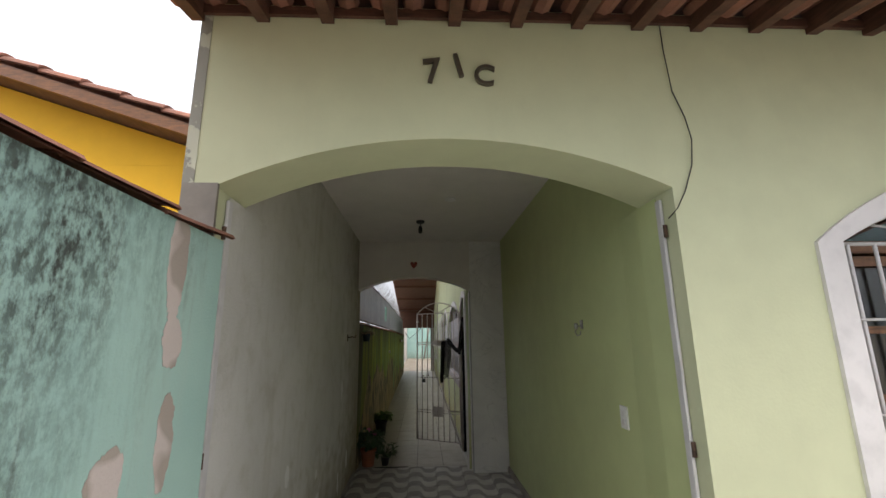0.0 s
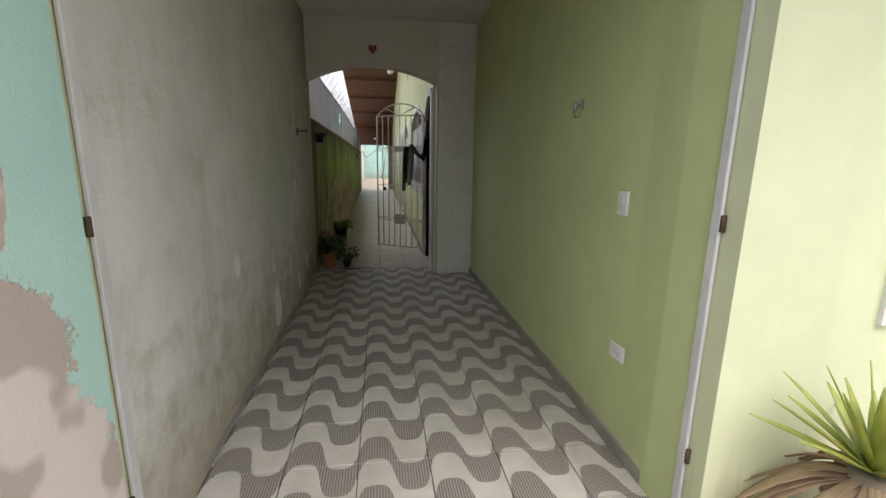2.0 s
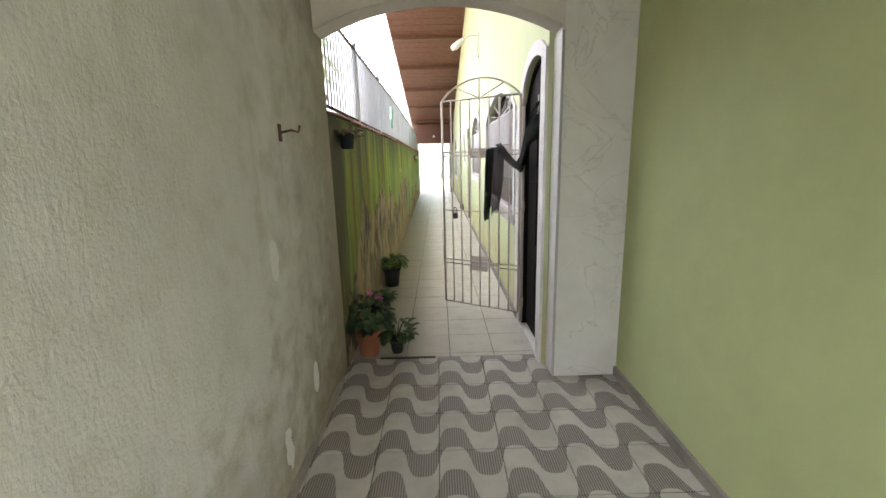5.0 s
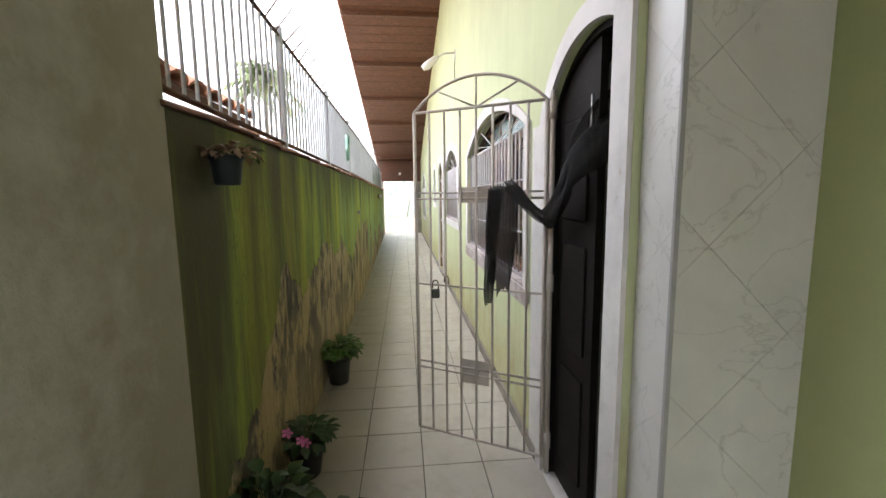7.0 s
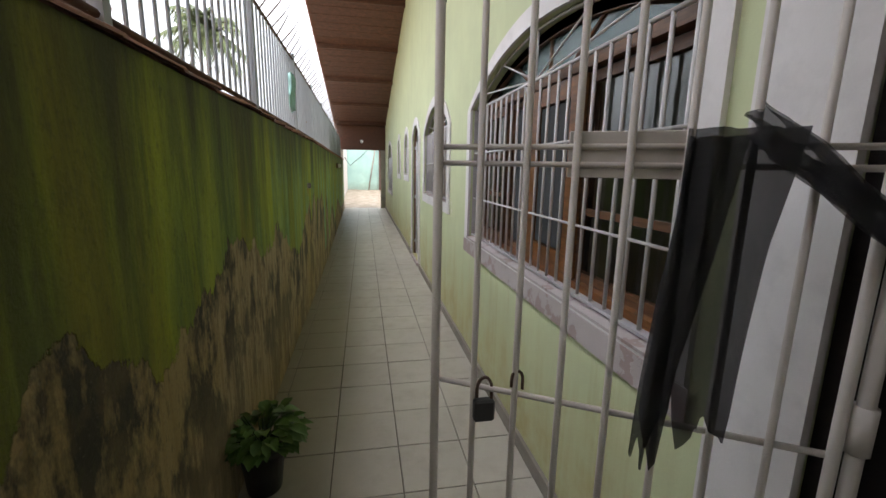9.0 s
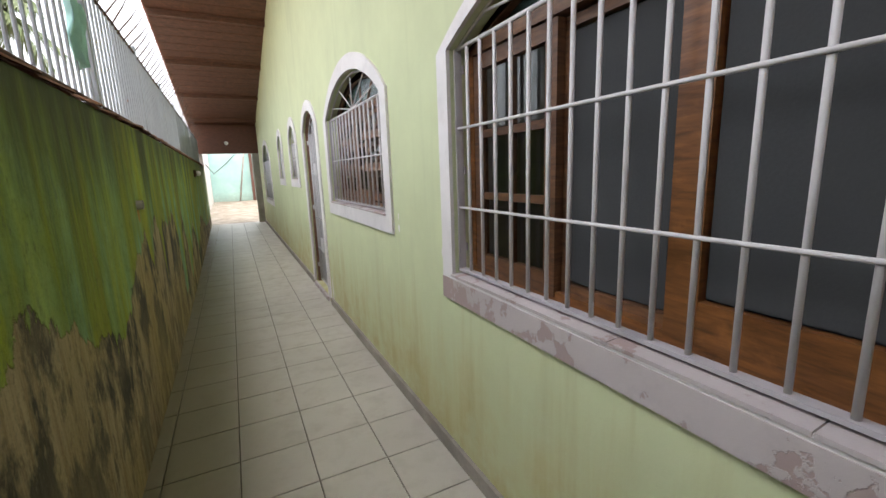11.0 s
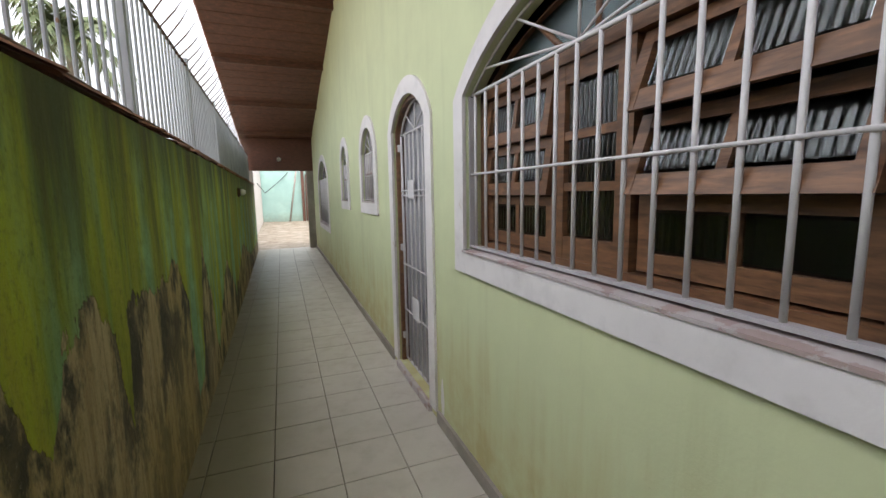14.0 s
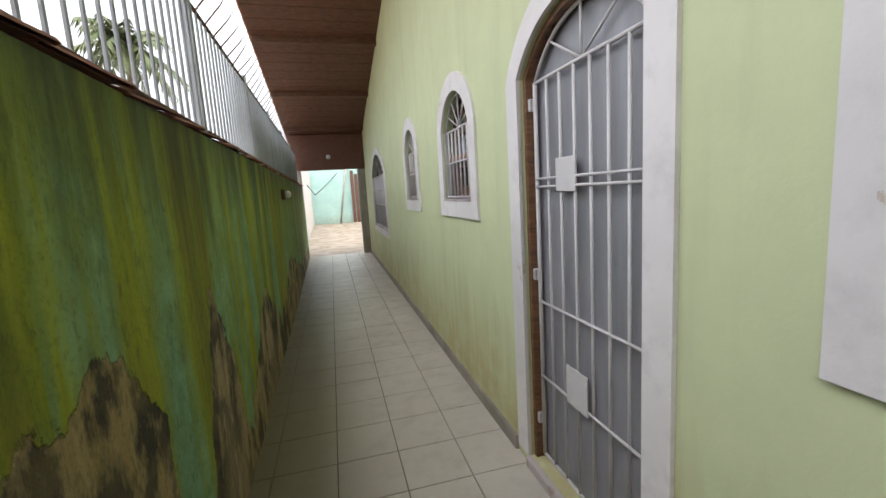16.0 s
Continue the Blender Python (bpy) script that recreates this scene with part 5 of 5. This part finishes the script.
# neighbour's house
nb = root("house", "yellow neighbouring house with a clay tile roof", "house", at=(-2.5, -1.0, 0.0))
box("wall", -4.0, -0.75, -0.3, 1.45, 1.3, 3.45, M["yellow"], nb)
bm = bmesh.new()
prism(bm, ((-4.0, 5.35), (1.65, 3.45), (1.65, 3.57), (-4.0, 5.47)), along_x, -1.05, 1.5)
mesh_object("roof", bm, M["beam"], nb)
bm = bmesh.new()
prism(bm, ((-4.0, 3.451), (1.45, 3.451), (1.45, 3.50), (-4.0, 5.34)), along_x, -0.75, -0.6)
mesh_object("gable", bm, M["yellow"], nb)
bm = bmesh.new()
prism(bm, ((-4.0, 5.35), (1.64, 3.45), (1.64, 3.57), (-4.0, 5.47)), along_x, -1.09, -1.052)
mesh_object("fascia", bm, M["orange_wood"], nb)
tile_me = bpy.data.meshes.new("roof_tile")
bm = bmesh.new()
rows_v = []
for i, (x, r) in enumerate(((-0.22, 0.10), (0.22, 0.12))):
    rows_v.append([bm.verts.new((x, r * math.cos(math.pi * k / 6), 0.07 * math.sin(math.pi * k / 6) + (0.0 if i == 0 else 0.025))) for k in range(7)])
    rows_v.append([bm.verts.new((x, (r - 0.015) * math.cos(math.pi * k / 6), 0.055 * math.sin(math.pi * k / 6) + (-0.01 if i == 0 else 0.015))) for k in range(7)])
for k in range(6):
    bm.faces.new((rows_v[0][k], rows_v[0][k + 1], rows_v[2][k + 1], rows_v[2][k]))
    bm.faces.new((rows_v[1][k], rows_v[3][k], rows_v[3][k + 1], rows_v[1][k + 1]))
    bm.faces.new((rows_v[0][k], rows_v[1][k], rows_v[1][k + 1], rows_v[0][k + 1]))
    bm.faces.new((rows_v[2][k], rows_v[2][k + 1], rows_v[3][k + 1], rows_v[3][k]))
bmesh.ops.recalc_face_normals(bm, faces=bm.faces[:])
bm.to_mesh(tile_me)
bm.free()
tile_me.materials.append(M["clay"])
slope = math.degrees(math.atan2(1.9, 5.65))
for j in range(10):
    for i in range(14):
        x = 1.5 - 0.4 * i
        z = 3.62 + (1.6 - x) * 1.9 / 5.65
        shared("roof_tile", tile_me, pose(x, -1.02 + 0.27 * j, z, 0, slope, random.uniform(-2, 2)), nb)
bm = bmesh.new()
prism(bm, ((0.4, 3.05), (1.72, 2.32), (1.72, 2.38), (0.4, 3.11)), along_x, 1.6, 4.2)
mesh_object("porch_roof", bm, M["beam"], nb)
box("porch_wall", 0.3, 1.7, -0.3, 0.4, 4.1, 3.05, M["yellow"], nb)
for yy in (1.75, 4.05):
    tube("porch_post", [(1.6, yy, -0.3), (1.6, yy, 2.36)], 0.06, M["beam"], nb)
for j in range(10):
    for i in range(4):
        x = 1.56 - 0.36 * i
        shared("roof_tile", tile_me, pose(x, 1.72 + 0.26 * j, 2.40 + (1.7 - x) * 0.553, 0, 29, random.uniform(-2, 2)), nb)
tube("pipe", [(1.2, -0.9, 3.2), (1.2, -0.9, 3.5)], 0.04, M["plastic"], nb)

# tile coping on both walls
cap_me = bpy.data.meshes.new("coping_tile")
bm = bmesh.new()
rows_v = []
for y0, r, lift in ((-0.21, 0.108, 0.0), (0.0, 0.112, 0.006), (0.21, 0.117, 0.014)):
    rows_v.append([bm.verts.new((r * math.cos(math.pi * k / 8), y0, 0.034 * math.sin(math.pi * k / 8) + lift)) for k in range(9)])
    rows_v.append([bm.verts.new(((r - 0.014) * math.cos(math.pi * k / 8), y0, 0.022 * math.sin(math.pi * k / 8) + lift - 0.004)) for k in range(9)])
for k in range(8):
    for s in (0, 2):
        bm.faces.new((rows_v[s][k], rows_v[s][k + 1], rows_v[s + 2][k + 1], rows_v[s + 2][k]))
        bm.faces.new((rows_v[s + 1][k], rows_v[s + 3][k], rows_v[s + 3][k + 1], rows_v[s + 1][k + 1]))
    bm.faces.new((rows_v[0][k], rows_v[1][k], rows_v[1][k + 1], rows_v[0][k + 1]))
    bm.faces.new((rows_v[4][k], rows_v[4][k + 1], rows_v[5][k + 1], rows_v[5][k]))
bmesh.ops.recalc_face_normals(bm, faces=bm.faces[:])
bm.to_mesh(cap_me)
bm.free()
cap_me.materials.append(M["old_clay"])
y = 0.33
while y < 17.3:
    shared("coping_tile", cap_me, pose(garden_x(y) - 0.09, y, 1.90 + random.uniform(0, 0.006), random.uniform(-1, 1), random.uniform(-4, 4), random.uniform(-3, 3)), garden)
    y += 0.385
front_cap = cap_me.copy()
front_cap.materials.clear()
front_cap.materials.append(M["clay"])
y = -8.2
while y < -4.3:
    shared("coping_tile", front_cap, pose(0.0, y, 2.083 + random.uniform(0, 0.006), random.uniform(-2, 1), random.uniform(-4, 4), random.uniform(-3, 3)), front_side)
    y += 0.385

# palm beyond the neighbours' gardens
palm = root("palm_tree", "tall palm with ragged yellow-green fronds", "tree", at=(-11.2, 38.1, -0.3))
tube("trunk", [(0.3, 0, 0), (0.1, 0, 4), (0, 0, 8), (0, 0, 11.2)], [0.25, 0.2, 0.16, 0.14], M["bark"], palm, 10)
palm.scale = (1, 1, 1.1)
rnd = random.Random(21)
for i in range(32):
    bm = bmesh.new()
    a = 2 * math.pi * i * 0.382
    e = radians(rnd.uniform(-25, 80))
    L = rnd.uniform(2.6, 3.9)
    h = Vector((math.cos(a), math.sin(a), 0))
    s = Vector((-math.sin(a), math.cos(a), 0))
    pts = [Vector((0, 0, 11.2)) + h * L * f * math.cos(e) + Vector((0, 0, L * f * math.sin(e) - 0.55 * L * f * f)) for f in [k / 12 for k in range(13)]]
    add_tube(bm, pts, [0.035 * (1 - k / 13) + 0.006 for k in range(13)], 5)
    for k in range(1, 13):
        for sg in (-1, 1):
            for o in (0, 0.5):
                p = pts[k - 1].lerp(pts[k], o)
                tip = p + s * sg * rnd.uniform(0.7, 1.2) * (1.1 - k / 15) + Vector((0, 0, -rnd.uniform(0.25, 0.8))) + (pts[k] - pts[k - 1]) * 1.2
                w = (pts[k] - pts[k - 1]).normalized() * 0.10
                bm.faces.new([bm.verts.new(q) for q in (p - w, p + w, tip)])
    mesh_object("frond", bm, M["palm"], palm)

strip = box("drain_slot", 0.23, 0.285, -0.003, 0.68, 0.312, 0.006, M["fitting"], None, 0.002)
tagged(strip, "thin dark metal strip lying over the tile joint", "floor strip")

# things in the yard
pole = tube("pole", [(0.95, 29.6, 0.1), (1.5, 29.85, 3.3)], 0.05, M["concrete"], None, 8)
tagged(pole, "grey pole leaning on the yard wall", "pole")
for i in range(4):
    bd = box("plank", -0.08, -0.02, 0, 0.08, 0.02, 2.9 - 0.2 * i, M["beam"])
    bd.matrix_basis = pose(1.75 + 0.2 * i, 29.7, 0.1, -4, random.uniform(-2, 2), 0)
    tagged(bd, "dark weathered plank leaning on the yard wall", "plank", "planks by the yard wall")
cb = tube("cable", [(-0.45, 26, 2.2), (-0.2, 28, 1.75), (0.4, 29.9, 2.3), (1.0, 29.95, 2.9)], 0.02, M["fitting"], None, 6)
tagged(cb, "sagging cable along the yard wall", "cable")

# ---- floor pieces and wall tiles ----
floor_ob = bpy.data.objects["floor"]


def lay(name, step, x_joint, y_joint, x0, x1, y0, y1, mat, gap, parent):
    """Tiles between the limits, on a grid that passes through the given joint; edge tiles are cut."""
    made = {}
    i0, i1 = math.floor((x0 - x_joint) / step), math.ceil((x1 - x_joint) / step)
    j0, j1 = math.floor((y0 - y_joint) / step), math.ceil((y1 - y_joint) / step)
    for j in range(j0, j1):
        for i in range(i0, i1):
            ax, bx = max(x0, x_joint + i * step + gap / 2), min(x1, x_joint + (i + 1) * step - gap / 2)
            ay, by = max(y0, y_joint + j * step + gap / 2), min(y1, y_joint + (j + 1) * step - gap / 2)
            if bx - ax < 0.01 or by - ay < 0.01:
                continue
            cx, cy = x_joint + (i + 0.5) * step, y_joint + (j + 0.5) * step
            key = tuple(round(v, 4) for v in (ax - cx, bx - cx, ay - cy, by - cy))
            if key not in made:
                bm = bmesh.new()
                add_box(bm, key[0], key[2], -0.012, key[1], key[3], 0)
                bmesh.ops.bevel(bm, geom=[e for e in bm.edges if all(v.co.z > -0.001 for v in e.verts)], offset=0.002, segments=1, affect='EDGES')
                me = bpy.data.meshes.new(name)
                bm.to_mesh(me)
                bm.free()
                me.materials.append(mat)
                made[key] = me
            shared(name, made[key], pose(cx, cy, random.uniform(-0.0012, 0.0004)), parent)


lay("floor_tile", 0.341, 0.707, -2.175, 0.0, 2.0, -4.5, 0.30, M["wave"], 0.005, floor_ob)
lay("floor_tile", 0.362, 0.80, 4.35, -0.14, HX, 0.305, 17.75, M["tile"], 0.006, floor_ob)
pillar = bpy.data.objects["wall_passage_end"]


def clip(poly, axis, limit, keep_less):
    out = []
    for p, q in zip(poly, poly[1:] + poly[:1]):
        a = (limit - p[axis]) * (1 if keep_less else -1)
        b = (limit - q[axis]) * (1 if keep_less else -1)
        if a >= 0:
            out.append(p)
        if a * b < 0:
            f = a / (a - b)
            out.append((p[0] + (q[0] - p[0]) * f, p[1] + (q[1] - p[1]) * f))
    return out


def diamonds(u0, u1, z0, z1, place, d0, d1, shift):
    """Square tiles laid on their corners, cut to the panel."""
    h = 0.29
    for i in range(-2, 8):
        for j in range(-2, 22):
            if (i + j) % 2:
                continue
            cu, cz = u0 + shift + i * h, z0 + j * h
            poly = [(cu - h + 0.0009, cz), (cu, cz - h + 0.0009), (cu + h - 0.0009, cz), (cu, cz + h - 0.0009)]
            for axis, limit, less in ((0, u0, False), (0, u1, True), (1, z0, False), (1, z1, True)):
                poly = clip(poly, axis, limit, less) if poly else poly
            if len(poly) > 2:
                area = abs(sum(p[0] * q[1] - q[0] * p[1] for p, q in zip(poly, poly[1:] + poly[:1]))) / 2
                if area > 0.0005:
                    bm = bmesh.new()
                    prism(bm, poly, place, d0, d1)
                    mesh_object("wall_tile", bm, M["marble"], pillar)


diamonds(1.547, 1.998, 0.003, 3.045, along_x, -0.058, -0.0505, 0.1)
diamonds(-0.049, 0.138, 0.003, 2.33, along_y, 1.532, 1.5395, 0.05)
tagged(box("trim_corner", 1.528, -0.063, 0, 1.546, -0.05, 2.33, M["old_iron"], None, 0.002), kind="structure")
